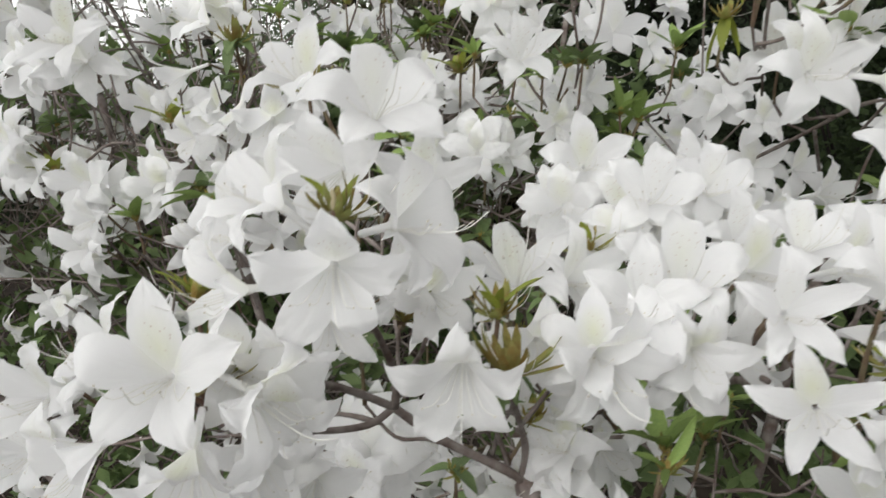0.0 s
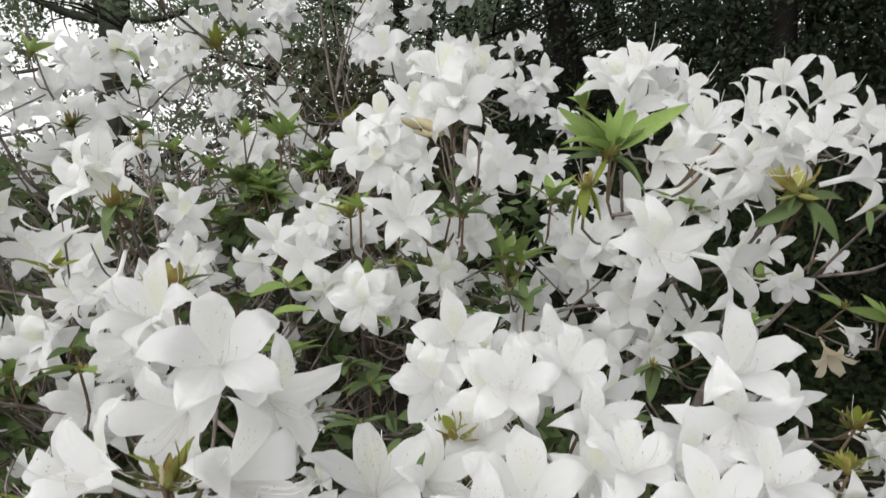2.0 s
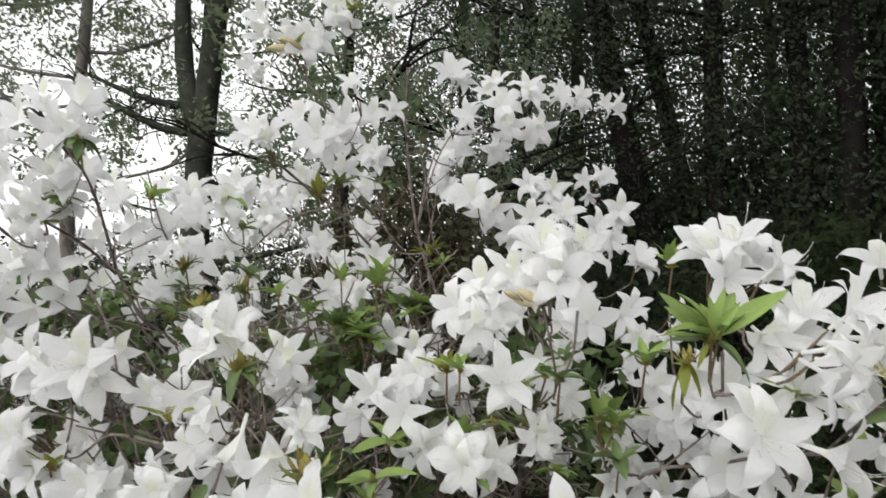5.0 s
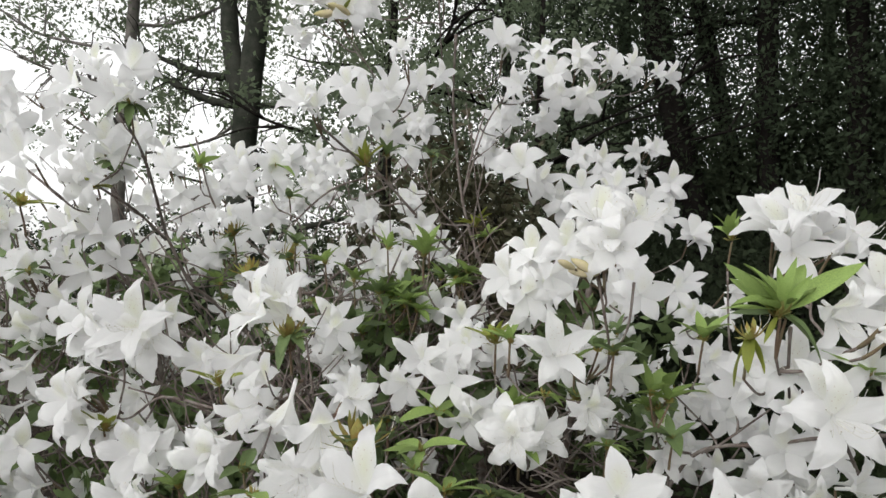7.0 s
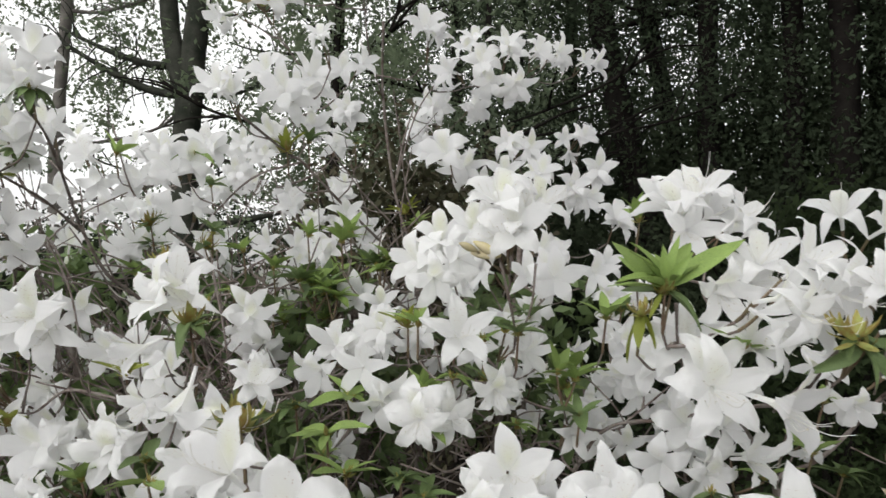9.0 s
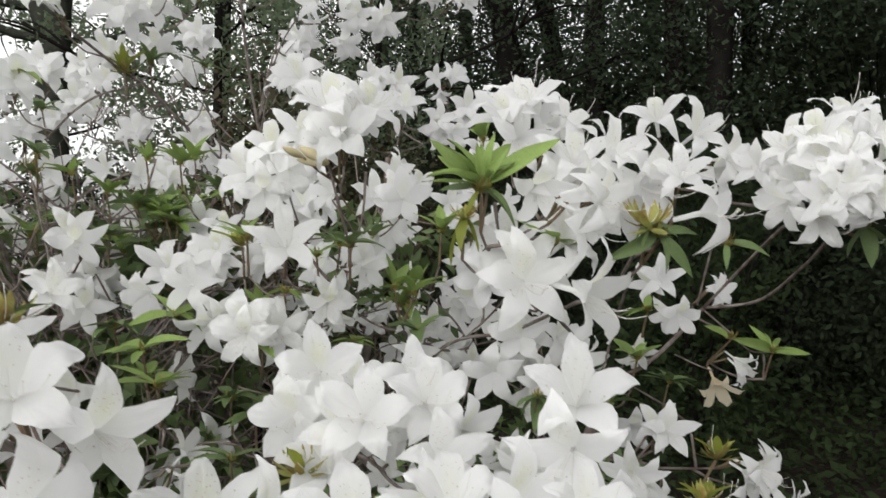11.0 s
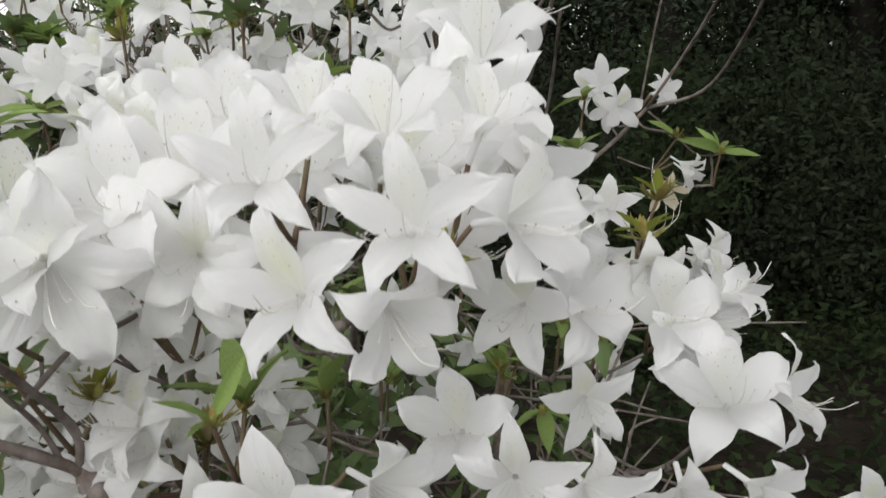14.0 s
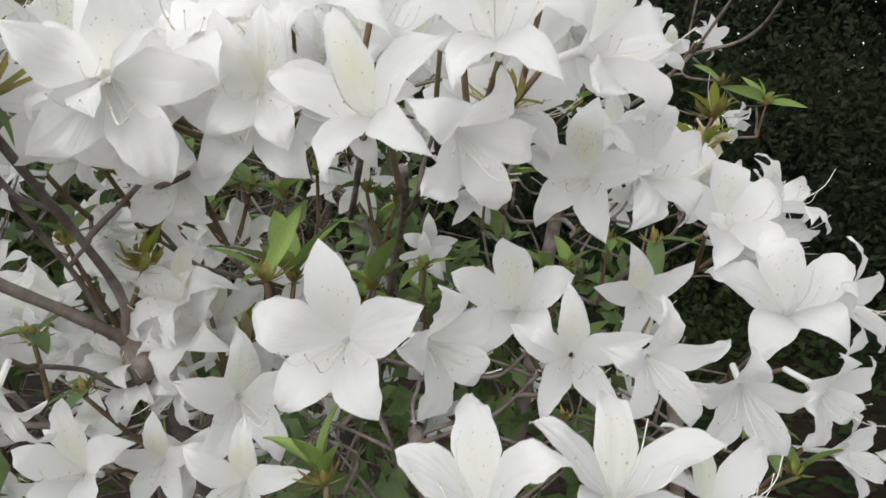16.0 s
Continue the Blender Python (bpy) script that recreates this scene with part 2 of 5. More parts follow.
def flower_meshes(seed, rise, reflex, curl, slim, mat, S=16, V=10):
    """One funnel flower, 1 across: five blunt lobes fused to a wide throat, a tube behind, stamens and a pistil."""
    rng = random.Random(seed)
    fuse = rng.uniform(0.30, 0.41) - 0.35 * (1 - slim)
    verts, faces = [], []
    for lobe in range(5):
        ang, lean = math.pi / 2 + lobe * 2 * math.pi / 5, rng.uniform(-0.10, 0.10)
        long = rng.uniform(0.94, 1.14)
        amp, ph, freq = rng.uniform(0.012, 0.030), rng.uniform(0, 6), rng.uniform(8, 15)
        tilt, cup = rng.uniform(0.02, 0.20), rng.uniform(-0.40, 0.35) + 0.5 * curl
        lr = reflex * rng.uniform(0.1, 1.2) * (1 + 1.2 * (1 - slim))
        broad = (1 + slim) / 2 * rng.uniform(0.88, 1.10) * (1.06 if lobe == 0 else 1)
        full, blunt, hook = rng.uniform(1.9, 2.5), rng.uniform(0.88, 1.12), rng.uniform(-0.02, 0.06)
        twist, swerve = rng.uniform(-0.25, 0.25), rng.uniform(-0.05, 0.05)
        first = len(verts)
        for i in range(S + 1):
            s = i / S
            u = max(0.0, (s - fuse) / (1 - fuse))
            free = min(1.0, u * 2.0)
            r = 0.024 + 0.476 * s * (1 + (long - 1) * free)
            z = rise * (1 - (1 - s) ** 2.1) - lr * u ** 2.2 - hook * u ** 7
            w = 0.7265 * r
            if u:
                w = 0.7265 * (0.024 + 0.476 * fuse) * broad ** min(1.0, 3 * u) * (1 + 0.06 * u) * (1 - u ** full) ** blunt + 0.0012
            a = ang + lean * u
            for j in range(V + 1):
                v = 2 * j / V - 1
                rag = 1 + free * abs(v) ** 3 * (0.12 * noise.noise(Vector((s * 9, lobe * 3.1 + (v > 0), seed))) + 0.07 * noise.noise(Vector((s * 27, lobe * 5.3 + (v > 0), seed))))
                lat = w * v * rag + swerve * u * u
                frill = amp * math.sin(freq * s + ph + 2 * v) * abs(v) + 0.4 * amp * math.sin(2.3 * freq * s + 2 * ph - 3 * v) * v * v
                groove = 0.013 * math.exp(-(v / 0.16) ** 2) * min(1, s * 3) * (1.1 - s)
                ribs = 0.0035 * math.sin(5.5 * math.pi * v + ph) * (1 - s) * min(1, 4 * s) * (1 - abs(v))
                buckle = 0.013 * min(1, 2.5 * s) * noise.noise(Vector((3.2 * s, 2.2 * v + 7 * lobe, 0.7 * seed)))
                zz = z + buckle * (1 - abs(v) * (1 - free)) + free * ((tilt + twist * u) * v * w + cup * w * v * v * 0.5 + frill) - groove + ribs
                rr = r - (0.08 * w * v * v * free)
                verts.append((rr * math.cos(a) - lat * math.sin(a), rr * math.sin(a) + lat * math.cos(a), zz))
        for i in range(S):
            for j in range(V):
                a = first + i * (V + 1) + j
                faces.append((a, a + 1, a + V + 2, a + V + 1))
    # tube
    base = len(verts)
    rings, sides = 5, 10
    for i in range(rings):
        t = i / (rings - 1)
        for k in range(sides):
            a = 2 * math.pi * k / sides
            r = 0.030 - 0.004 * t
            verts.append((r * math.cos(a), r * math.sin(a), 0.010 - 0.29 * t))
    for i in range(rings - 1):
        for k in range(sides):
            a, b = base + i * sides + k, base + i * sides + (k + 1) % sides
            faces.append((a, a + sides, b + sides, b))
    faces.append(tuple(base + (rings - 1) * sides + k for k in range(sides)))
    corolla = mesh_of("flower", verts, faces, mat)
    # stamens
    stamens = []
    for k in range(5):
        off = (k - 2) * 0.055
        long = rng.uniform(0.34, 0.46)
        path = smooth_path([Vector((off * 0.3, -0.02, -0.03)), Vector((off * 0.8, -0.06, long * 0.4)), Vector((off * 1.5, -0.10 - abs(off) * 0.2, long * 0.75)), Vector((off * 2.1 + rng.uniform(-0.02, 0.02), -0.07 + rng.uniform(-0.03, 0.03), long))], 3)
        v, f = tube(path, 0.0036, 0.0028, 4)
        me = mesh_of("stamen", v, f, FILAMENT)
        me.materials.append(ANTHER)
        bm = bmesh.new()
        bm.from_mesh(me)
        made = bmesh.ops.create_icosphere(bm, subdivisions=1, radius=0.006, matrix=Matrix.Translation(path[-1]) @ Matrix.Diagonal((1, 1, 1.6, 1)))
        for q in {q for v in made["verts"] for q in v.link_faces}:
            q.material_index = 1
        bm.to_mesh(me)
        bm.free()
        stamens.append(me)
    path = smooth_path([Vector((0, -0.03, -0.03)), Vector((0.01, -0.10, 0.25)), Vector((0.03, -0.13, 0.5)), Vector((0.05, -0.06, 0.68))], 4)
    v, f = tube(path, 0.0045, 0.0036, 4)
    pistil = mesh_of("pistil", v, f, FILAMENT)
    return corolla, stamens, pistil


def pair(*shape):
    """A flower in fine detail, and the same flower in fewer faces for the far trusses."""
    return (*flower_meshes(*shape), flower_meshes(*shape, 11, 6)[0])


SHAPES = [
    [pair(10 + k, 0.34, 0.15 + 0.03 * k, 0.0, 0.84 + 0.03 * k, PETAL) for k in range(6)],
    [pair(20 + k, 0.38, 0.12 + 0.03 * k, 0.2, 0.87 + 0.03 * k, PETAL) for k in range(5)],
    [pair(30 + k, 0.50, 0.16, 0.4, 0.95, PETAL) for k in range(3)],
    [pair(40 + k, 0.32, 0.30, -0.3, 0.78 + 0.04 * k, PETAL) for k in range(4)],
    [pair(50, 0.5, 0.14, 0.5, 0.95, PETAL_OLD)],
]


def leaf_mesh(name, seed, mat, slim=0.36, fold=0.25, droop=0.15):
    """One leaf, 1 long, along +y: pointed, folded at the midrib, bending down to the tip, on a short stalk."""
    rng = random.Random(seed)
    verts, faces = [], []
    N = 7
    for i in range(N + 1):
        t = i / N
        w = slim * 0.5 * math.sin(math.pi * min(1, 0.06 + 0.94 * t) ** 0.85) ** 0.9 + (0.012 if i < N else 0)
        z = 0.12 * t - droop * t * t * 1.6
        for v in (-1, -0.55, 0, 0.55, 1):
            verts.append((w * v, t, z + fold * w * abs(v) - 0.012 * (v == 0) + 0.01 * math.sin(9 * t + 3 * v + seed)))
    for i in range(N):
        for j in range(4):
            a = i * 5 + j
            faces.append((a, a + 1, a + 6, a + 5))
    return mesh_of(name, verts, faces, mat)


LEAVES = {
    "g": [leaf_mesh("leaf", k, LEAF, 0.29 + 0.03 * k, 0.2 + 0.1 * k, 0.08 + 0.08 * k) for k in range(3)],
    "d": [leaf_mesh("leaf", 5 + k, LEAF_DARK, 0.31 + 0.04 * k, 0.2 + 0.1 * k, 0.12 + 0.1 * k) for k in range(3)],
    "b": [leaf_mesh("leaf", 12 + k, LEAF_DARK, 0.34, 0.3, 0.25 + 0.1 * k) for k in range(2)],
    "y": [leaf_mesh("leaf", 9 + k, LEAF_YOUNG, 0.26 + 0.04 * k, 0.3, 0.05 + 0.1 * k) for k in range(2)],
}


def scale_cluster(seed):
    """A knot of pointed bud scales, 1 high."""
    rng = random.Random(seed)
    verts, faces = [], []
    for k in range(22):
        a, tilt, long = rng.uniform(0, 6.3), rng.uniform(0.05, 0.92), rng.uniform(0.35, 1.1)
        out, up, side = Vector((math.cos(a), math.sin(a), 0)), Vector((0, 0, 1)), Vector((-math.sin(a), math.cos(a), 0))
        way = (up * (1 - tilt) + out * tilt).normalized()
        n = len(verts)
        w = rng.uniform(0.06, 0.13)
        for t, ww, lift in ((0, 0.5, 0), (0.35, 1, 0.09), (0.72, 0.8, 0.06), (1, 0.12, -0.03)):
            c = way * (t * long) + out * lift
            verts += [c - side * w * ww, c + out * 0.04 * ww, c + side * w * ww]
        for i in range(3):
            for j in range(2):
                q = n + i * 3 + j
                faces.append((q, q + 1, q + 4, q + 3))
    return mesh_of("bud", verts, faces, SCALE)


SCALES = [scale_cluster(k) for k in range(3)]


def style_mesh(seed):
    """A long pale style left on the stalk after its corolla has fallen, 1 long, curving up to a small stigma."""
    rng = random.Random(seed)
    b, c = rng.uniform(-0.12, 0.12), rng.uniform(0.1, 0.45)
    path = smooth_path([Vector((0, 0, 0)), Vector((b * 0.5, 0.35, -0.06)), Vector((b, 0.72, 0.02)), Vector((b * 0.6, 0.95, c))], 4)
    v, f = tube(path, 0.008, 0.006, 5)
    v2, f2 = tube([path[-1] + (path[-1] - path[-2]).normalized() * (0.03 * k) for k in range(2)], 0.013, 0.009, 5)
    return mesh_of("style", v + v2, f + [tuple(i + len(v) for i in q) for q in f2], FILAMENT)


STYLES = [style_mesh(k) for k in range(5)]


def leaf_cloud(name, places, size, mat, seed, flat=0.0):
    """Many small leaves, each a folded pair of faces, at the places given."""
    rng = np.random.default_rng(seed)
    n = len(places)
    a = rng.normal(size=(n, 3))
    a[:, 2] *= 1 - flat
    a /= np.linalg.norm(a, axis=1, keepdims=True)
    b = np.cross(a, rng.normal(size=(n, 3)))
    b /= np.linalg.norm(b, axis=1, keepdims=True)
    c = np.cross(a, b)
    s = (size * rng.uniform(0.6, 1.3, n))[:, None]
    v = np.stack([places - a * s * 0.5, places + b * s * 0.24 + c * s * 0.05 - a * s * 0.05, places + a * s * 0.5, places - b * s * 0.24 + c * s * 0.05 - a * s * 0.05], 1).reshape(-1, 3)
    me = bpy.data.meshes.new(name)
    me.vertices.add(4 * n)
    me.vertices.foreach_set("co", v.ravel())
    me.loops.add(6 * n)
    k = np.arange(n)[:, None] * 4
    me.loops.foreach_set("vertex_index", np.concatenate([k, k + 1, k + 2, k, k + 2, k + 3], 1).ravel())
    me.polygons.add(2 * n)
    me.polygons.foreach_set("loop_start", np.arange(2 * n) * 3)
    me.materials.append(mat)
    me.update(calc_edges=True)
    me.validate()
    return me


def clumped(rng, n, centre, radii, clumps, spread, shell=0.0):
    """Places of n leaves in clumps inside an ellipsoid."""
    d = rng.normal(size=(clumps, 3))
    d /= np.linalg.norm(d, axis=1, keepdims=True)
    c = d * (shell + (1 - shell) * rng.uniform(size=(clumps, 1)) ** 0.45) * np.array(radii)
    p = c[rng.integers(0, clumps, n)] + rng.normal(size=(n, 3)) * np.array(spread)
    return p + np.array(centre)


# ---- ground ----
def ground():
    xs = [-900, -200, -60, -25] + [-12 + 0.8 * k for k in range(31)] + [25, 60, 200, 900]
    ys = [-900, -200, -60, -20] + [-6 + 0.8 * k for k in range(31)] + [30, 60, 200, 900]
    verts = [(x, y, 0.10 * noise.noise(Vector((x * 0.35, y * 0.35, 0))) if abs(x) < 20 and abs(y) < 22 else 0) for y in ys for x in xs]
    w = len(xs)
    faces = [(j * w + i, j * w + i + 1, (j + 1) * w + i + 1, (j + 1) * w + i) for j in range(len(ys) - 1) for i in range(w - 1)]
    return tagged(new("ground", mesh_of("ground", verts, faces, SOIL)), "dark woodland soil covered with leaf litter, shade in its colour", "ground", kind="structure")


ground()


# ---- background trees ----
def crown_mesh(seed, n, radii, clumps, spread, size, mat, centre=(0, 0, 0), shell=0.3):
    rng = np.random.default_rng(seed)
    return leaf_cloud("crown", clumped(rng, n, centre, radii, clumps, spread, shell), size, mat, seed)


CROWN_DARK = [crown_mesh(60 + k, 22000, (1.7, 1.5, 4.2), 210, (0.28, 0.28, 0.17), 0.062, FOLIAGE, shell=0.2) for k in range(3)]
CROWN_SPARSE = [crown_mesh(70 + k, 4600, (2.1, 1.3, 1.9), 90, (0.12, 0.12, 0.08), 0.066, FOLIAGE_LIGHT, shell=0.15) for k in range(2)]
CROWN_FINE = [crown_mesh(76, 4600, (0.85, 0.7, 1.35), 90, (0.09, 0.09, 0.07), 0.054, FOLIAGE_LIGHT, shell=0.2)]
SHRUB_DARK = [crown_mesh(80 + k, 12500, (1.25, 1.0, 1.1), 150, (0.18, 0.18, 0.13), 0.062, SHADED_SHRUB_LEAF, shell=0.3) for k in range(2)]
SHRUB_BROWN = [crown_mesh(85, 7000, (0.5, 0.45, 1.0), 80, (0.10, 0.10, 0.12), 0.06, FOLIAGE_BROWN, shell=0.3)]


def tree(name, label, x, y, trunk_r, height, lean, crown, crown_z, bark, limbs, seed, second=None, crown_scale=1.0, boughs=(), shift=(0.0, 0.0)):
    """A tapered trunk with limbs, and a crown of many small leaves."""
    rng = random.Random(seed)
    top = tagged(new(name), label, "tree" if "tree" in name else "pole")
    top.location = (x, y, 0)
    bpy.context.view_layer.update()
    bend = rng.uniform(-0.12, 0.12)
    path = [Vector((x, y, -0.1)), Vector((x + lean[0] * 0.3 + bend, y + lean[1] * 0.3, height * 0.3)), Vector((x + lean[0] * 0.6, y + lean[1] * 0.6, height * 0.6)), Vector((x + lean[0], y + lean[1], height))]
    axis = smooth_path(path, 8)
    v, f = tube(axis, trunk_r, trunk_r * 0.45, 12, 0.12)
    part(new("trunk", mesh_of("trunk", v, f, bark)), top)
    if second:
        k = int(len(axis) * second[0])
        q = axis[k]
        fork = smooth_path([q, q + Vector((second[1] * 0.5, 0, 0.35)), q + Vector((second[1], 0.1, 1.2)), q + Vector((second[1] * 1.3, 0.2, 4.0))], 6)
        v, f = tube(fork, trunk_r * 0.72, trunk_r * 0.4, 10, 0.1)
        part(new("stem", mesh_of("stem", v, f, bark)), top)
    for z0, r, to in boughs:
        q = min(axis, key=lambda p: abs(p.z - z0))
        to = Vector(to)
        bough = smooth_path([q, q + to * 0.3 + Vector((0, 0, -0.10)), q + to * 0.65 + Vector((0, 0, -0.08)), q + to], 6)
        v, f = tube(bough, r, 0.012, 7, 0.25)
        bough_ob = part(new("bough", mesh_of("bough", v, f, bark)), top)
        for j in range(20):
            p = bough[int(len(bough) * rng.uniform(0.3, 0.98))]
            e = p + Vector((rng.uniform(-0.5, 0.2), rng.uniform(-0.3, 0.3), rng.uniform(-0.40, 0.45)))
            v, f = tube(smooth_path([p, (p + e) / 2 + Vector((rng.uniform(-0.08, 0.08), 0, 0.05)), e], 4), 0.009, 0.003, 5, 0.3)
            part(new("twig", mesh_of("twig", v, f, bark)), bough_ob)
    for k in range(limbs):
        q = axis[int(len(axis) * rng.uniform(0.36 if bark is BARK else 0.25, 0.9))]
        a = rng.uniform(0, 2 * math.pi)
        long = rng.uniform(1.0, 2.2) * crown_scale
        out = Vector((math.cos(a), 0.5 * math.sin(a), 0))
        limb = smooth_path([q, q + out * long * 0.4 + Vector((0, 0, 0.12)), q + out * long * 0.75 + Vector((0, 0, 0.28)), q + out * long + Vector((0, 0, 0.5))], 5)
        v, f = tube(limb, trunk_r * 0.22, 0.012, 6, 0.2)
        limb_ob = part(new("limb", mesh_of("limb", v, f, bark)), top)
        for j in range(5):
            p = limb[int(len(limb) * rng.uniform(0.3, 0.95))]
            e = p + out * rng.uniform(0.2, 0.6) + Vector((rng.uniform(-0.3, 0.3), rng.uniform(-0.3, 0.3), rng.uniform(-0.1, 0.5)))
            v, f = tube(smooth_path([p, (p + e) / 2 + Vector((0, 0, 0.05)), e], 4), 0.014, 0.005, 5, 0.2)
            part(new("twig", mesh_of("twig", v, f, bark)), limb_ob)
    for k, c in enumerate(crown):
        ob = new("crown", c)
        ob.location = (x + lean[0] * 0.55 + shift[min(k, 1)], y + lean[1] * 0.7 + 0.1 * k, crown_z + (0 if k == 0 else 1.6 * k))
        ob.rotation_euler = (0, 0, rng.uniform(0, 6))
        ob.scale = (crown_scale,) * 3
        bpy.context.view_layer.update()
        tagged(part(ob, top), kind="stuff")
    return top


DARK_LABEL = "dark evergreen woodland tree with a shaded trunk and dense crown, some added unseen for shade"
# the last two stand out of view, added to shade the wood's floor
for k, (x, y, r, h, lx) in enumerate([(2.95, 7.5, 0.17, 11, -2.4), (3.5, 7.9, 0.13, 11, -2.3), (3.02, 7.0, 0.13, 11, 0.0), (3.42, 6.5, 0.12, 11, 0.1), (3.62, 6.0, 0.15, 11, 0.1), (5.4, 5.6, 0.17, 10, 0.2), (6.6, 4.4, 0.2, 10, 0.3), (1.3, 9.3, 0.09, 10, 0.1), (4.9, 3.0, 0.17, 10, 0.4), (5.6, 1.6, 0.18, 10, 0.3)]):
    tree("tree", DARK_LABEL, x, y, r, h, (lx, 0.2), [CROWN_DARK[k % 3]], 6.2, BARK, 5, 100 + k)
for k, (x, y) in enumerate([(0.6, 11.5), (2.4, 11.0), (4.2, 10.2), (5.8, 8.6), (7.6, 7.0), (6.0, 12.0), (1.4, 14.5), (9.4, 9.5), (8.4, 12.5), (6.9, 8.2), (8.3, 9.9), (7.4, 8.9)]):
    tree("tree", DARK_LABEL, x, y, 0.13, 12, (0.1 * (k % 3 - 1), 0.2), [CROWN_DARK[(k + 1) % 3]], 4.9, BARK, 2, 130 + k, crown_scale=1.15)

# unseen trees added right of and behind the view, to shade the wood
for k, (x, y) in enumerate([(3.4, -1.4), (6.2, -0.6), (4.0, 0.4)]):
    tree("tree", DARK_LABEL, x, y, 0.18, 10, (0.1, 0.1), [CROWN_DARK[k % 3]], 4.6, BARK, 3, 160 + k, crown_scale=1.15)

tree("tree", "dark forked tree with spreading limbs and thin spring leaves", -2.05, 6.3, 0.150, 8, (0.15, 0.1), [CROWN_SPARSE[0], CROWN_SPARSE[1]], 3.0, BARK_GREY, 5, 31, second=(0.43, -0.25), boughs=((3.3, 0.045, (-1.3, 0.2, 0.4)), (3.0, 0.05, (-1.25, 0, 0.55)), (2.75, 0.07, (0.4, 0, -0.3)), (4.55, 0.026, (-2.3, 0, -0.05)), (2.9, 0.03, (1.3, 0.2, 0.5))), shift=(1.0, -0.2))
tree("tree", "slender grey tree trunk among thin leafy boughs", -3.72, 7.4, 0.09, 8, (0.0, 0.0), [CROWN_SPARSE[1], CROWN_SPARSE[0]], 4.2, POLE, 7, 32, shift=(-0.3, 0), boughs=((3.7, 0.020, (-1.3, 0.1, 0.25)), (4.3, 0.022, (1.2, 0, 0.3)), (4.7, 0.022, (-1.4, 0, -0.1)), (3.3, 0.018, (-0.9, 0, 0.5)), (4.9, 0.020, (-1.1, 0.2, 0.2))))
tree("tree", "small slender tree with fine pale green leaves", -0.75, 5.6, 0.05, 4.4, (0.1, 0.0), [CROWN_FINE[0]], 2.75, BARK, 5, 33, crown_scale=1.0)
tree("tree", "small slender tree with fine pale green leaves", 0.55, 6.6, 0.05, 4.6, (0.1, 0.0), [CROWN_FINE[0]], 3.0, BARK, 5, 34, crown_scale=1.15)
tree("tree", "distant thin-leaved tree at the edge of the wood", -4.3, 12.5, 0.12, 8, (0.2, 0.1), [CROWN_SPARSE[0]], 3.2, BARK, 4, 35, crown_scale=1.3)
tree("tree", "distant thin-leaved tree at the edge of the wood", -1.6, 12.0, 0.16, 8, (0.2, 0.1), [CROWN_SPARSE[1], CROWN_SPARSE[0]], 3.4, BARK, 4, 36, crown_scale=1.3)


def shrub(label, x, y, z, mesh, scale, seed, stems=5):
    rng = random.Random(seed)
    top = tagged(new("shrub"), label, "shrub")
    top.location = (x, y, 0)
    bpy.context.view_layer.update()
    for k in range(stems):
        e = Vector((x + rng.uniform(-0.5, 0.5) * scale, y + rng.uniform(-0.4, 0.4) * scale, z + 0.5 * scale))
        v, f = tube(smooth_path([Vector((x + rng.uniform(-0.1, 0.1), y, -0.05)), Vector((x, y, z * 0.5)).lerp(e, 0.4), e], 5), 0.02, 0.006, 6, 0.2)
        part(new("stem", mesh_of("stem", v, f, BARK)), top)
    ob = new("crown", mesh)
    ob.location, ob.rotation_euler, ob.scale = (x, y, z), (0, 0, rng.uniform(0, 6)), (scale,) * 3
    bpy.context.view_layer.update()
    tagged(part(ob, top), kind="stuff")


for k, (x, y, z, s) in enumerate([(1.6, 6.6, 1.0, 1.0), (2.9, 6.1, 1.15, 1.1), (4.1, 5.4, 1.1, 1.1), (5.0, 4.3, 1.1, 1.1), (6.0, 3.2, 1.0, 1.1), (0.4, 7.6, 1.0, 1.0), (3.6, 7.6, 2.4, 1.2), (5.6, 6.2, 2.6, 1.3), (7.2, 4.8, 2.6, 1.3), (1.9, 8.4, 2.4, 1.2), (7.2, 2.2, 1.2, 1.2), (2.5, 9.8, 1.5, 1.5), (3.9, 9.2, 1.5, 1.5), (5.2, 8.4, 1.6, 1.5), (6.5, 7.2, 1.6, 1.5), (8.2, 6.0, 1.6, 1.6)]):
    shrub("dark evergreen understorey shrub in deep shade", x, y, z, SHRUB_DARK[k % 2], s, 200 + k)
# added row that covers the pale horizon left behind the bushes
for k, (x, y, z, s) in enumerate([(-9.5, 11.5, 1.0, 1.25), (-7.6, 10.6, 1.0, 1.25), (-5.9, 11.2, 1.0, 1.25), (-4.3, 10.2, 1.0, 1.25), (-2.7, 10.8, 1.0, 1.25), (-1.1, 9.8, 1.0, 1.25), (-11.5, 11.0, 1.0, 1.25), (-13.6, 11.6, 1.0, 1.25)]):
    shrub("evergreen shrub added at the far edge to hide the bright horizon", x, y, z, SHRUB_DARK[k % 2], s, 250 + k)
shrub("narrow brownish-green shrub with upright twigs", -0.22, 4.2, 1.35, SHRUB_BROWN[0], 1.0, 230, 9)
shrub("narrow brownish-green shrub with upright twigs", 0.35, 4.9, 1.2, SHRUB_BROWN[0], 1.05, 231, 9)
shrub("leafy shrub with ivy-green leaves at the wood's edge", 2.35, 3.9, 0.95, crown_mesh(90, 5200, (0.5, 0.4, 0.95), 70, (0.10, 0.10, 0.08), 0.06, UNDER, shell=0.3), 1.0, 232, 6)


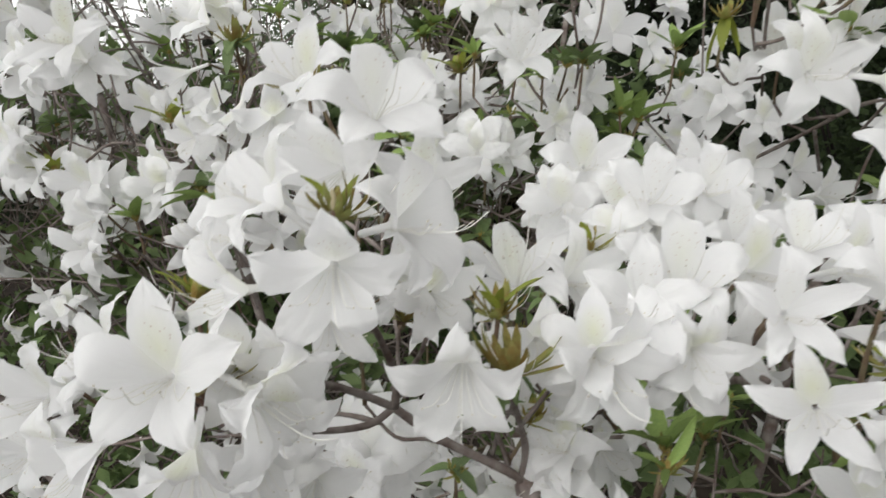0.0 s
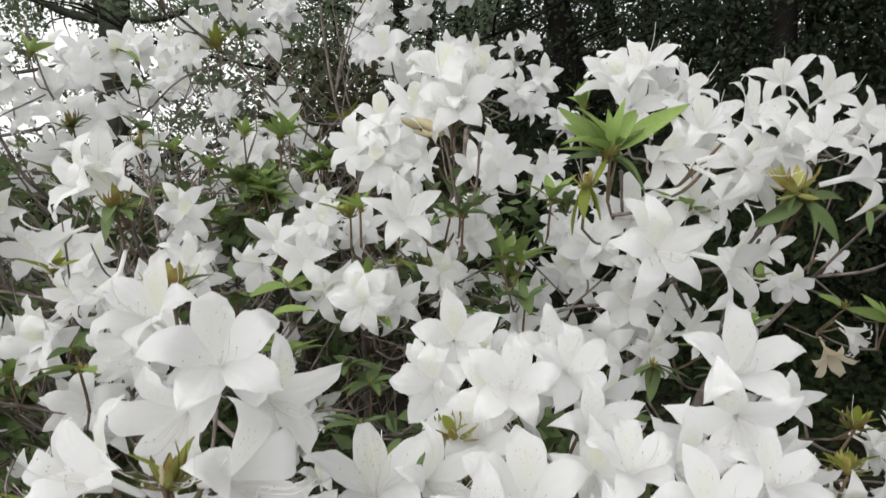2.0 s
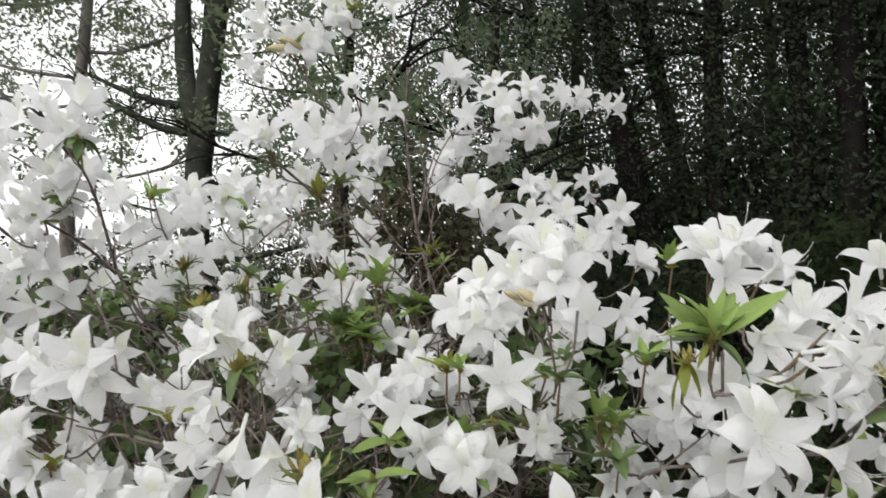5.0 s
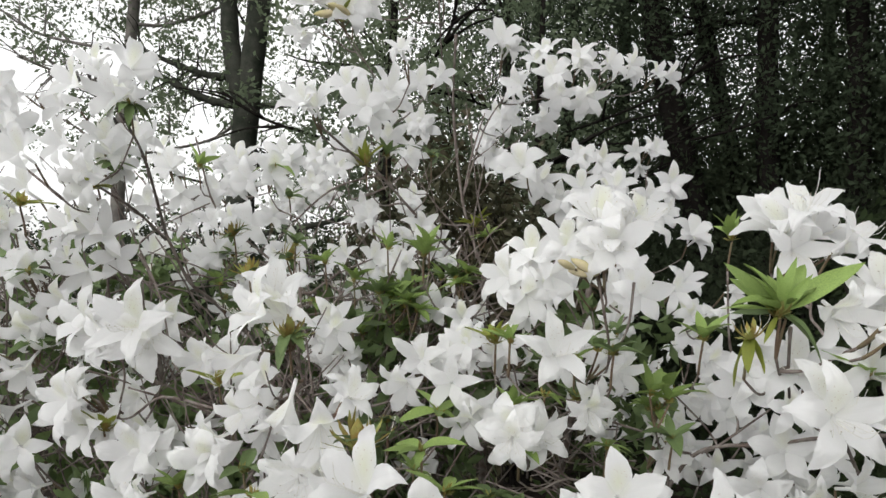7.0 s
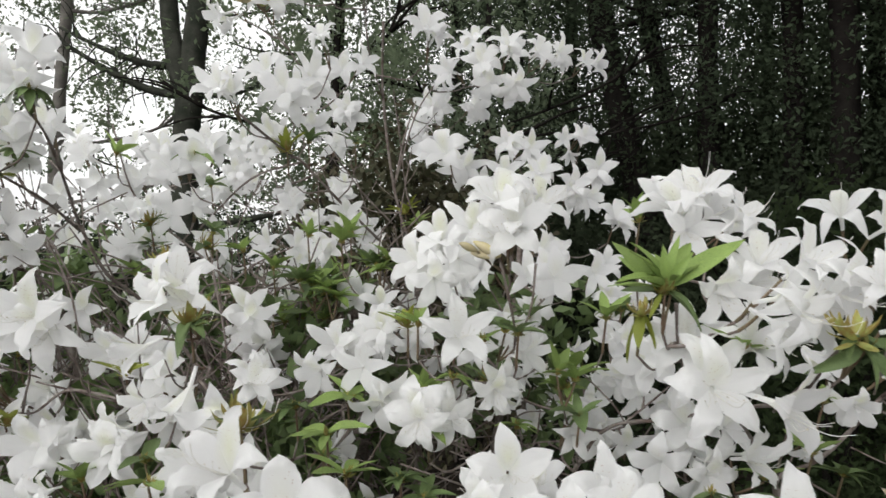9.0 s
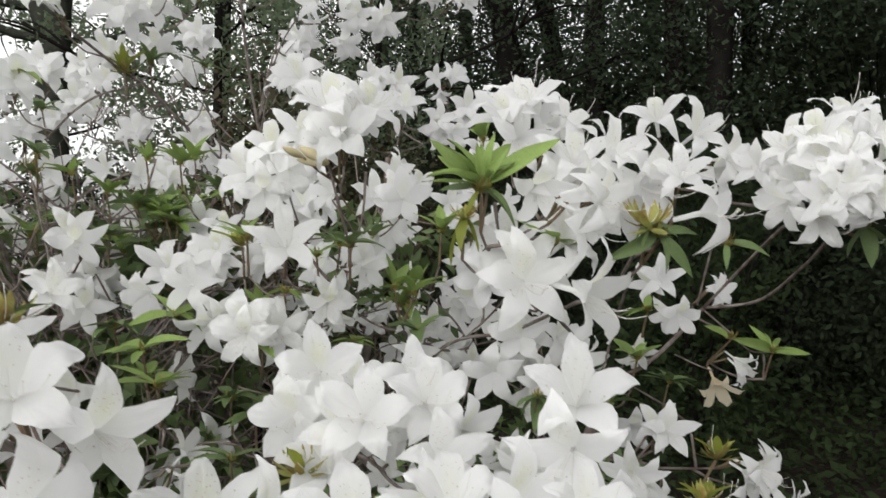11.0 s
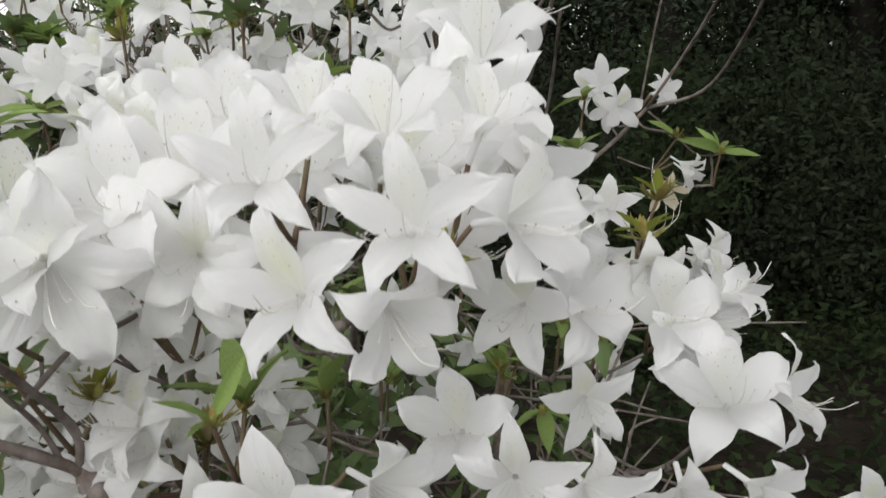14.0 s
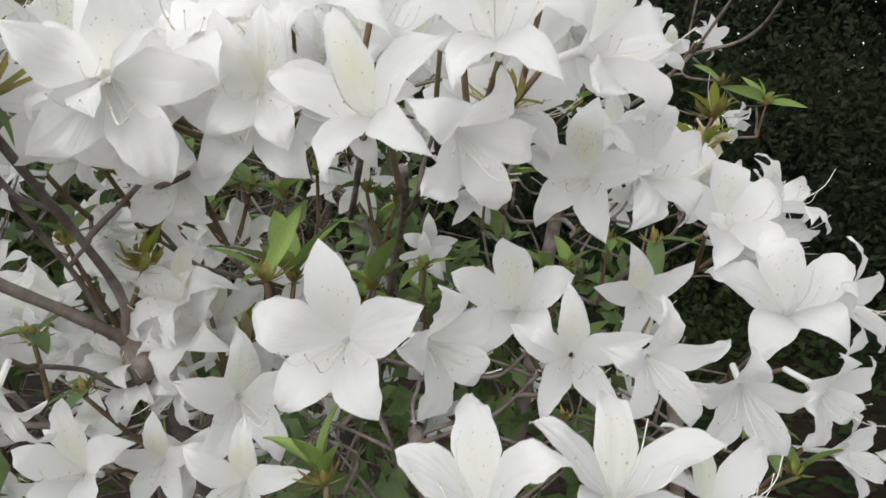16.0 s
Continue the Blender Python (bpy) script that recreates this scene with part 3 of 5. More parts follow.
def undergrowth():
    rng = np.random.default_rng(9)
    n = 26000
    c = np.stack([rng.uniform(0.9, 8, 420), rng.uniform(1.8, 8, 420), np.zeros(420)], 1)
    p = c[rng.integers(0, 420, n)] + rng.normal(size=(n, 3)) * np.array([0.16, 0.16, 0.0])
    p[:, 2] = np.abs(rng.normal(0.06, 0.13, n))
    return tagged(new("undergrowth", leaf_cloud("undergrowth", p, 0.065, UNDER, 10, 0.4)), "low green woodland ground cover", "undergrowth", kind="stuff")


undergrowth()


def leaf_litter():
    rng = np.random.default_rng(12)
    n = 14000
    p = np.stack([rng.uniform(-6, 9, n), rng.uniform(-5, 8, n), np.zeros(n)], 1)
    p[:, 2] = [0.10 * noise.noise(Vector((x * 0.35, y * 0.35, 0))) + 0.012 for x, y in p[:, :2]]
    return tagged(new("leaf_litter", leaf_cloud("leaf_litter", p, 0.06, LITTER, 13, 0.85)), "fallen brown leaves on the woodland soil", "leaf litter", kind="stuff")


leaf_litter()

# ---- azalea bushes ----
BUSHES = {}
for key, base, label in (
    ("near", (0.17, 0.64, 0), "white-flowered azalea bush in full bloom, on low twiggy boughs"),
    ("front", (0.24, 0.78, 0), "white-flowered azalea bush in full bloom with fresh green leaves"),
    ("front_twiggy", (-0.17, 0.76, 0), "white-flowered azalea bush with bare grey twigs showing between blooms"),
    ("back", (-0.02, 1.30, 0), "taller white-flowered azalea bush at the edge of the wood"),
    ("back_leafy", (-0.42, 1.20, 0), "tall white-flowered azalea bush under thin-leaved trees"),
):
    BUSHES[key] = tagged(new("azalea_bush"), label, "azalea", group="azalea bushes")
    BUSHES[key].location = base
bpy.context.view_layer.update()


def bush_at(p):
    """The bush that a part at p belongs to."""
    if p[1] < 0.40:
        return BUSHES["near"]
    if p[1] < 0.84:
        return BUSHES["front" if p[0] > 0.02 else "front_twiggy"]
    return BUSHES["back" if p[0] > -0.30 else "back_leafy"]


SKELETON = []
NODES = []
rnd = random.Random(7)


def branch(r0, r1, *points, mat=None, owner=None):
    """A woody branch through the points."""
    path = smooth_path(points, 5)
    v, f = tube(path, r0, r1, 7, 0.22)
    ob = part(new("branch", mesh_of("branch", v, f, mat or TWIG)), owner or bush_at(points[0]))
    SKELETON.extend((p, r1) for p in path)
    return ob


def flower(x, y, z, side, up, width, shape=None, roll=0):
    """One open flower whose throat is at x, y, z."""
    kind = rnd.choice((1, 1, 0) if y < 0.34 else (0, 0, 0, 1, 1, 3, 3)) if shape is None else shape
    side, up = (side, up) if shape is not None else (side + rnd.uniform(-9, 9), up + rnd.uniform(-7, 7))
    corolla, stamens, pistil, plain = rnd.choice(SHAPES[kind])
    a, e = radians(side), radians(up)
    way = Vector((math.sin(a) * math.cos(e), -math.cos(a) * math.cos(e), math.sin(e)))
    m = Matrix.Translation((x, y, z)) @ way.to_track_quat("Z", "Y").to_matrix().to_4x4() @ Matrix.Rotation(radians(roll + rnd.uniform(-14, 14)), 4, "Z") @ Matrix.Scale(width, 4)
    ob = new("flower", corolla if y < 0.62 else plain)
    ob.matrix_world = m
    part(ob, bush_at((x, y)))
    if y < 0.60:
        for name, me in [("stamen", q) for q in stamens] + [("pistil", pistil)]:
            new(name, me).parent = ob
    NODES.append((Vector((x, y, z)) - way * (0.28 * width), way, bush_at((x, y))))
    return ob


def closed_bud(x, y, z, side, up, long):
    """A cream flower bud, not yet open, with green scales at its foot."""
    a, e = radians(side), radians(up)
    way = Vector((math.sin(a) * math.cos(e), -math.cos(a) * math.cos(e), math.sin(e)))
    path = [Vector((x, y, z)) + way * (long * k / 8) for k in range(9)]
    v, f = tube(path, 1, 1, 8)
    prof = (0.05, 0.10, 0.13, 0.15, 0.155, 0.145, 0.12, 0.075, 0.015)
    v = [path[i // 8] + (p - path[i // 8]) * (prof[i // 8] * long * (1 + 0.12 * math.cos(2.5 * (i % 8)))) for i, p in enumerate(v)]
    part(new("flower_bud", mesh_of("flower_bud", v, f, BUD)), bush_at((x, y)))
    NODES.append((Vector((x, y, z)), way, bush_at((x, y))))


def truss_mate(x, y, z, side, up, width, shape=None):
    """A listed flower and, more often than not, one or two more of its truss, set back and turned outwards."""
    flower(x, y, z, side, up, width, shape)
    a, e = radians(side), radians(up)
    way = Vector((math.sin(a) * math.cos(e), -math.cos(a) * math.cos(e), math.sin(e)))
    for k in range(0 if shape == 4 or y < 0.34 else rnd.choice((0, 1, 1, 2) if y < 1.05 else (1, 2, 2))):
        across = way.cross(Vector((0, 0, 1))).normalized()
        above = across.cross(way)
        t = rnd.uniform(0, 6.28)
        out = across * math.cos(t) + above * (math.sin(t) * 0.8 - 0.1)
        if rnd.random() < 0.85:
            p = Vector((x, y, z)) + out * (0.16 * width) - way * (0.22 * width)
            way2 = (way + out * rnd.uniform(0.15, 0.5)).normalized()
            flower(p.x, p.y, p.z, math.degrees(math.atan2(way2.x, -way2.y)), math.degrees(math.asin(way2.z)), width * rnd.uniform(0.9, 1.0), shape, 36)
            continue
        way2 = (way * 0.75 + out * rnd.uniform(0.7, 1.5)).normalized()
        p = Vector((x, y, z)) + out * (0.42 * width) - way * (0.42 * width) + Vector((0, 0.01, 0))
        flower(p.x, p.y, p.z, math.degrees(math.atan2(way2.x, -way2.y)), math.degrees(math.asin(way2.z)), width * rnd.uniform(0.8, 0.95), rnd.choice((0, 1, 1, 2)))


def whorl(x, y, z, long, count, rise, kind):
    """Leaves round a twig's tip, with bud scales in their midst."""
    parent = bush_at((x, y))
    if long > 0.036:
        long, count = long * 0.72, round(count * 1.5)
    turn = rnd.uniform(0, 6.28)
    lean = Matrix.Rotation(radians(rnd.uniform(-18, 18)), 4, "X") @ Matrix.Rotation(radians(rnd.uniform(-18, 18)), 4, "Y")
    for k in range(count):
        ob = new("leaf", rnd.choice(LEAVES[kind]))
        s = long * rnd.uniform(0.65, 1.15)
        up = rise + rnd.uniform(-22, 22)
        ob.matrix_world = Matrix.Translation((x, y, z)) @ lean @ Matrix.Rotation(turn + k * 2.4 + rnd.uniform(-0.3, 0.3), 4, "Z") @ Matrix.Rotation(radians(up), 4, "X") @ Matrix.Scale(s, 4)
        part(ob, parent)
    ob = new("bud", rnd.choice(SCALES))
    ob.matrix_world = Matrix.Translation((x, y, z - 0.003)) @ lean @ Matrix.Rotation(turn, 4, "Z") @ Matrix.Scale({"y": 0.018, "b": 0.025}.get(kind, 0.010), 4)
    part(ob, parent)
    if kind in "yb" and y < 0.75:
        for k in range(rnd.choice((2, 3, 4))):
            thread = new("style", rnd.choice(STYLES))
            thread.matrix_world = Matrix.Translation((x, y, z)) @ Matrix.Rotation(rnd.uniform(0, 6.28), 4, "Z") @ Matrix.Rotation(radians(rnd.uniform(-10, 50)), 4, "X") @ Matrix.Scale(rnd.uniform(0.018, 0.028), 4)
            part(thread, parent)
    NODES.append((Vector((x, y, z - 0.004)), Vector((0, -0.3, 1)).normalized(), parent))


def leaf_turn(way):
    """The turn of a leaf that points along way, its upper face tipped half to the open side."""
    y = way.normalized()
    z = Vector((0, -0.72, 0.69))
    z = (z - y * z.dot(y)).normalized()
    x = y.cross(z)
    return Matrix((x, y, z)).transposed().to_4x4()


def spray(kind, base, *tips):
    """Leaves that reach from one twig's tip to the places given."""
    base = Vector(base)
    parent = bush_at(base)
    for tip in tips:
        way = Vector(tip) - base
        ob = new("leaf", rnd.choice(LEAVES[kind]))
        ob.matrix_world = Matrix.Translation(base + way * 0.04) @ leaf_turn(way) @ Matrix.Rotation(rnd.uniform(-0.7, 0.7), 4, "Y") @ Matrix.Diagonal((way.length * 0.66, way.length * 0.98, way.length, 1))
        part(ob, parent)
    ob = new("bud", rnd.choice(SCALES))
    ob.matrix_world = Matrix.Translation(base - Vector((0, 0, 0.003))) @ Matrix.Scale(0.012, 4)
    part(ob, parent)
    if kind == "g":
        NODES.append((base - Vector((0, 0, 0.004)), Vector((0, -0.3, 1)).normalized(), parent))


# main stems from the ground
for key, r, *pts in (
    ("near", 0.011, (0.16, 0.66, -0.03), (0.12, 0.60, 0.45), (0.07, 0.48, 0.85), (0.055, 0.39, 1.06), (0.05, 0.36, 1.115)),
    ("near", 0.009, (0.21, 0.64, -0.03), (0.22, 0.56, 0.5), (0.20, 0.46, 0.85), (0.17, 0.41, 1.05)),
    ("front", 0.011, (0.20, 0.78, -0.03), (0.26, 0.74, 0.5), (0.30, 0.66, 0.9), (0.33, 0.62, 1.15), (0.36, 0.62, 1.215)),
    ("front", 0.010, (0.22, 0.80, -0.03), (0.15, 0.79, 0.6), (0.08, 0.74, 1.0), (0.10, 0.68, 1.2)),
    ("front", 0.009, (0.26, 0.76, -0.03), (0.33, 0.6, 0.5), (0.36, 0.48, 0.85), (0.33, 0.42, 1.05)),
    ("front_twiggy", 0.009, (-0.16, 0.76, -0.03), (-0.12, 0.74, 0.55), (-0.15, 0.70, 0.95), (-0.20, 0.68, 1.2)),
    ("front_twiggy", 0.009, (-0.18, 0.76, -0.03), (-0.26, 0.73, 0.5), (-0.37, 0.70, 0.85), (-0.48, 0.68, 1.1)),
    ("back_leafy", 0.012, (-0.40, 1.20, -0.03), (-0.34, 1.16, 0.6), (-0.28, 1.06, 1.05), (-0.27, 0.98, 1.32)),
    ("back", 0.012, (-0.03, 1.32, -0.03), (0.02, 1.36, 0.7), (0.02, 1.34, 1.2), (0.015, 1.33, 1.45)),
    ("back", 0.010, (-0.01, 1.28, -0.03), (0.08, 1.24, 0.7), (0.17, 1.2, 1.2), (0.20, 1.18, 1.5)),
    ("back", 0.010, (-0.03, 1.27, -0.03), (-0.04, 1.12, 0.7), (-0.06, 1.05, 1.2), (-0.08, 1.02, 1.42)),
    ("back_leafy", 0.010, (-0.44, 1.20, -0.03), (-0.52, 1.04, 0.5), (-0.60, 0.88, 0.95), (-0.66, 0.80, 1.25)),
    ("back_leafy", 0.010, (-0.42, 1.18, -0.03), (-0.38, 1.08, 0.6), (-0.40, 0.95, 1.1), (-0.42, 0.88, 1.35)),
):
    branch(r, 0.0042, *pts, owner=BUSHES[key])

# branches: thickness at both ends, then points along them
branch(0.0023, 0.0017, (0.355, 0.620, 1.199), (0.357, 0.620, 1.226), (0.392, 0.620, 1.241), (0.429, 0.635, 1.261), (0.474, 0.650, 1.294))
branch(0.0016, 0.0012, (0.474, 0.650, 1.294), (0.487, 0.600, 1.340), (0.470, 0.520, 1.375), (0.430, 0.430, 1.387))
branch(0.0017, 0.0012, (0.474, 0.650, 1.294), (0.507, 0.610, 1.304), (0.496, 0.540, 1.334), (0.459, 0.450, 1.367), (0.445, 0.420, 1.390))
branch(0.0011, 0.0008, (0.467, 0.650, 1.297), (0.468, 0.630, 1.346), (0.465, 0.600, 1.399), (0.421, 0.520, 1.427))
branch(0.0014, 0.0010, (0.342, 0.600, 1.193), (0.337, 0.580, 1.248), (0.338, 0.550, 1.304), (0.317, 0.480, 1.341))
branch(0.0020, 0.0014, (0.179, 0.670, 1.218), (0.200, 0.660, 1.255), (0.227, 0.660, 1.268), (0.262, 0.640, 1.274), (0.276, 0.580, 1.294), (0.270, 0.470, 1.320))
branch(0.0012, 0.0008, (0.227, 0.660, 1.268), (0.248, 0.640, 1.293), (0.256, 0.600, 1.318))
branch(0.0010, 0.0008, (0.227, 0.660, 1.268), (0.214, 0.660, 1.287), (0.183, 0.650, 1.317))
branch(0.0013, 0.0009, (0.094, 0.560, 1.425), (0.102, 0.570, 1.394), (0.112, 0.600, 1.351), (0.104, 0.640, 1.302))
branch(0.0012, 0.0008, (0.124, 0.560, 1.420), (0.121, 0.570, 1.381), (0.112, 0.600, 1.351))
branch(0.0013, 0.0010, (0.209, 0.470, 1.391), (0.221, 0.500, 1.361), (0.244, 0.550, 1.332))
branch(0.0014, 0.0011, (0.289, 0.400, 1.372), (0.304, 0.460, 1.346), (0.318, 0.550, 1.300))
branch(0.0027, 0.0023, (0.047, 0.360, 1.098), (0.042, 0.350, 1.119), (0.028, 0.340, 1.133), (-0.001, 0.330, 1.152), (-0.024, 0.320, 1.173))
branch(0.0021, 0.0014, (-0.024, 0.320, 1.173), (-0.038, 0.310, 1.183), (-0.051, 0.290, 1.195), (-0.060, 0.250, 1.207))
branch(0.0018, 0.0013, (-0.024, 0.320, 1.172), (-0.035, 0.310, 1.168), (-0.055, 0.290, 1.174), (-0.069, 0.245, 1.198))
branch(0.0022, 0.0014, (-0.023, 0.320, 1.173), (-0.022, 0.310, 1.193), (-0.029, 0.280, 1.225), (-0.033, 0.250, 1.248))
branch(0.0020, 0.0013, (0.041, 0.350, 1.120), (0.042, 0.340, 1.144), (0.028, 0.280, 1.196), (0.023, 0.260, 1.215))
branch(0.0013, 0.0010, (0.036, 0.350, 1.122), (0.029, 0.340, 1.147), (0.017, 0.300, 1.186))
branch(0.0013, 0.0009, (-0.024, 0.320, 1.182), (-0.012, 0.300, 1.202), (-0.007, 0.280, 1.218))
branch(0.0023, 0.0020, (0.162, 0.440, 1.120), (0.162, 0.410, 1.146), (0.160, 0.360, 1.172), (0.146, 0.270, 1.188))
branch(0.0016, 0.0012, (0.161, 0.360, 1.170), (0.162, 0.310, 1.184), (0.162, 0.270, 1.194))
branch(0.0017, 0.0013, (0.140, 0.420, 1.165), (0.140, 0.360, 1.190), (0.135, 0.280, 1.200))
branch(0.0014, 0.0012, (0.290, 0.450, 1.105), (0.303, 0.430, 1.128), (0.305, 0.400, 1.147))
branch(0.0014, 0.0010, (0.185, 0.320, 1.191), (0.203, 0.360, 1.176), (0.224, 0.400, 1.162), (0.244, 0.380, 1.163))
branch(0.0020, 0.0017, (0.046, 0.350, 1.115), (0.044, 0.370, 1.091), (0.038, 0.420, 1.016))
branch(0.0014, 0.0010, (0.103, 0.420, 1.126), (0.095, 0.410, 1.137), (0.086, 0.400, 1.153))
branch(0.0010, 0.0008, (0.149, 0.330, 1.071), (0.138, 0.360, 1.068), (0.124, 0.400, 1.062))
branch(0.0026, 0.0020, (-0.270, 1.000, 1.278), (-0.360, 0.950, 1.377), (-0.388, 0.920, 1.408), (-0.411, 0.890, 1.471))
branch(0.0020, 0.0013, (-0.411, 0.890, 1.471), (-0.402, 0.800, 1.557), (-0.397, 0.720, 1.599))
branch(0.0020, 0.0013, (-0.411, 0.890, 1.464), (-0.419, 0.820, 1.495), (-0.433, 0.750, 1.517))
branch(0.0029, 0.0023, (0.031, 1.320, 1.405), (0.004, 1.320, 1.470), (-0.027, 1.320, 1.574), (-0.047, 1.280, 1.737), (-0.043, 1.200, 1.852))
branch(0.0021, 0.0014, (-0.027, 1.320, 1.574), (-0.009, 1.340, 1.672), (0.013, 1.360, 1.751))
branch(0.0016, 0.0012, (-0.027, 1.320, 1.574), (0.013, 1.320, 1.713), (0.062, 1.300, 1.787))
branch(0.0016, 0.0012, (-0.047, 1.280, 1.737), (-0.062, 1.150, 1.775), (-0.067, 1.050, 1.855))
branch(0.0020, 0.0016, (-0.037, 1.050, 1.461), (-0.094, 1.000, 1.517), (-0.138, 0.950, 1.564), (-0.156, 0.940, 1.574), (-0.206, 0.860, 1.613))
branch(0.0016, 0.0012, (-0.138, 0.950, 1.564), (-0.213, 0.970, 1.542), (-0.292, 1.000, 1.474))
branch(0.0020, 0.0013, (-0.223, 1.000, 1.375), (-0.305, 1.020, 1.441), (-0.395, 1.030, 1.517), (-0.429, 1.020, 1.627))
branch(0.0020, 0.0014, (-0.284, 0.800, 1.325), (-0.371, 0.850, 1.347), (-0.443, 0.850, 1.409), (-0.436, 0.780, 1.462))
branch(0.0016, 0.0012, (-0.251, 0.660, 1.288), (-0.314, 0.680, 1.295), (-0.341, 0.680, 1.278))
branch(0.0014, 0.0010, (-0.155, 0.570, 1.376), (-0.161, 0.620, 1.326), (-0.162, 0.700, 1.280))
branch(0.0017, 0.0013, (0.340, 0.620, 1.245), (0.320, 0.600, 1.271), (0.271, 0.520, 1.305))
branch(0.0010, 0.0008, (0.475, 0.650, 1.291), (0.500, 0.650, 1.271), (0.526, 0.650, 1.249), (0.549, 0.645, 1.247))
branch(0.0008, 0.0006, (0.437, 0.640, 1.249), (0.457, 0.630, 1.239), (0.467, 0.620, 1.235))



def knot(x, y, z, r):
    """A lumpy grey swelling where old boughs meet."""
    bm = bmesh.new()
    bmesh.ops.create_icosphere(bm, subdivisions=3, radius=r)
    for v in bm.verts:
        v.co *= 1 + 0.55 * noise.noise(v.co * (1.1 / r)) + 0.20 * noise.noise(v.co * (3.0 / r))
        v.co.z *= 1.5
    me = bpy.data.meshes.new("knot")
    bm.to_mesh(me)
    bm.free()
    me.materials.append(TWIG)
    me.polygons.foreach_set("use_smooth", [True] * len(me.polygons))
    ob = new("knot", me)
    ob.location = (x, y, z)
    bpy.context.view_layer.update()
    return part(ob, bush_at((x, y)))


knot(0.046, 0.351, 1.113, 0.0065)

# flowers: x, y, z, the way each one opens (degrees right of the viewer's side, and up), width, shape
truss_mate(-0.440, 0.720, 1.621, -40, 16, 0.067)
truss_mate(-0.400, 0.720, 1.611, -11, -20, 0.064)
truss_mate(-0.377, 0.710, 1.637, 38, 22, 0.058)
truss_mate(-0.431, 0.740, 1.647, -20, 45, 0.060)
truss_mate(-0.466, 0.750, 1.561, -35, 16, 0.073)
truss_mate(-0.437, 0.770, 1.571, 17, 36, 0.065)
truss_mate(-0.437, 0.740, 1.522, -1, -25, 0.065)
truss_mate(-0.433, 0.800, 1.545, 49, -3, 0.057)
truss_mate(-0.224, 0.857, 1.636, -21, 20, 0.064, 2)
truss_mate(-0.155, 0.900, 1.649, -1, 5, 0.074)
truss_mate(-0.132, 0.980, 1.691, 28, 21, 0.074)
truss_mate(-0.180, 0.930, 1.680, -39, 31, 0.067)
truss_mate(-0.107, 0.900, 1.723, -20, 35, 0.048)
truss_mate(-0.091, 1.000, 1.708, -1, -5, 0.061)
truss_mate(-0.061, 1.000, 1.717, 33, 11, 0.051)
truss_mate(-0.248, 1.000, 1.846, -30, 26, 0.067, 2)
truss_mate(-0.200, 1.000, 1.817, 19, -4, 0.074)
truss_mate(-0.266, 1.000, 1.787, -63, -23, 0.066)
truss_mate(-0.148, 1.000, 1.867, 28, 16, 0.073)
truss_mate(-0.059, 1.000, 1.866, -1, 35, 0.074, 2)
truss_mate(0.033, 1.100, 1.802, -1, 30, 0.074)
truss_mate(0.078, 1.300, 1.793, -46, -4, 0.074)
truss_mate(0.136, 1.300, 1.813, -11, 0, 0.074)
truss_mate(0.203, 1.290, 1.770, 9, -25, 0.074)
truss_mate(0.185, 1.300, 1.845, 8, 40, 0.074)
truss_mate(0.127, 1.320, 1.859, -19, 50, 0.074)
truss_mate(0.247, 1.320, 1.838, 28, 16, 0.074)
truss_mate(0.286, 1.320, 1.838, 38, 7, 0.074)
truss_mate(0.356, 1.330, 1.821, 49, 2, 0.070)
truss_mate(0.155, 1.300, 1.775, -11, -30, 0.074)
truss_mate(0.045, 1.400, 1.752, -31, 1, 0.074)
truss_mate(0.018, 1.430, 1.713, -41, 6, 0.074)
truss_mate(0.129, 1.440, 1.758, 19, -14, 0.074)
truss_mate(0.036, 1.470, 1.690, -21, -5, 0.074)
truss_mate(0.319, 1.400, 1.686, -21, 5, 0.056)
truss_mate(0.353, 1.380, 1.687, 19, 6, 0.055)
truss_mate(0.222, 1.250, 1.640, 19, 1, 0.071)
truss_mate(0.180, 1.250, 1.647, -26, 11, 0.065)
truss_mate(0.356, 1.280, 1.608, -1, 5, 0.074)
truss_mate(0.060, 0.950, 1.578, -16, 20, 0.070)
truss_mate(0.092, 1.000, 1.567, 9, -5, 0.062)
truss_mate(0.149, 1.000, 1.557, -1, 15, 0.066)
truss_mate(0.122, 1.020, 1.542, -21, -5, 0.060)
truss_mate(0.353, 1.150, 1.503, 8, 30, 0.073)
truss_mate(0.277, 1.150, 1.560, 18, 11, 0.069)
truss_mate(0.219, 1.100, 1.573, -1, 20, 0.061)
truss_mate(0.305, 1.150, 1.541, 29, -4, 0.058)
truss_mate(-0.418, 1.190, 1.621, -1, 40, 0.074)
truss_mate(-0.452, 1.170, 1.623, -35, 26, 0.074)
truss_mate(-0.292, 0.950, 1.565, 28, 16, 0.062)
truss_mate(-0.372, 1.100, 1.574, -1, -5, 0.074)
truss_mate(-0.456, 1.000, 1.575, -11, 20, 0.070)
truss_mate(-0.440, 1.000, 1.538, 20, -24, 0.060)
truss_mate(-0.478, 1.020, 1.601, -20, 45, 0.063)
truss_mate(-0.333, 1.000, 1.493, -1, 0, 0.070)
truss_mate(-0.360, 1.000, 1.502, -31, -4, 0.053)
truss_mate(-0.301, 1.000, 1.507, 29, 6, 0.048)
truss_mate(-0.268, 1.100, 1.571, 9, 10, 0.053)
truss_mate(-0.240, 1.100, 1.551, 19, -4, 0.048)
truss_mate(-0.294, 1.100, 1.541, -21, -5, 0.049)
truss_mate(0.095, 0.560, 1.469, -20, 40, 0.064)
truss_mate(0.124, 0.560, 1.469, 32, 36, 0.064)
truss_mate(0.105, 0.550, 1.448, -1, 5, 0.061)
truss_mate(0.072, 0.600, 1.452, -11, 33, 0.057)
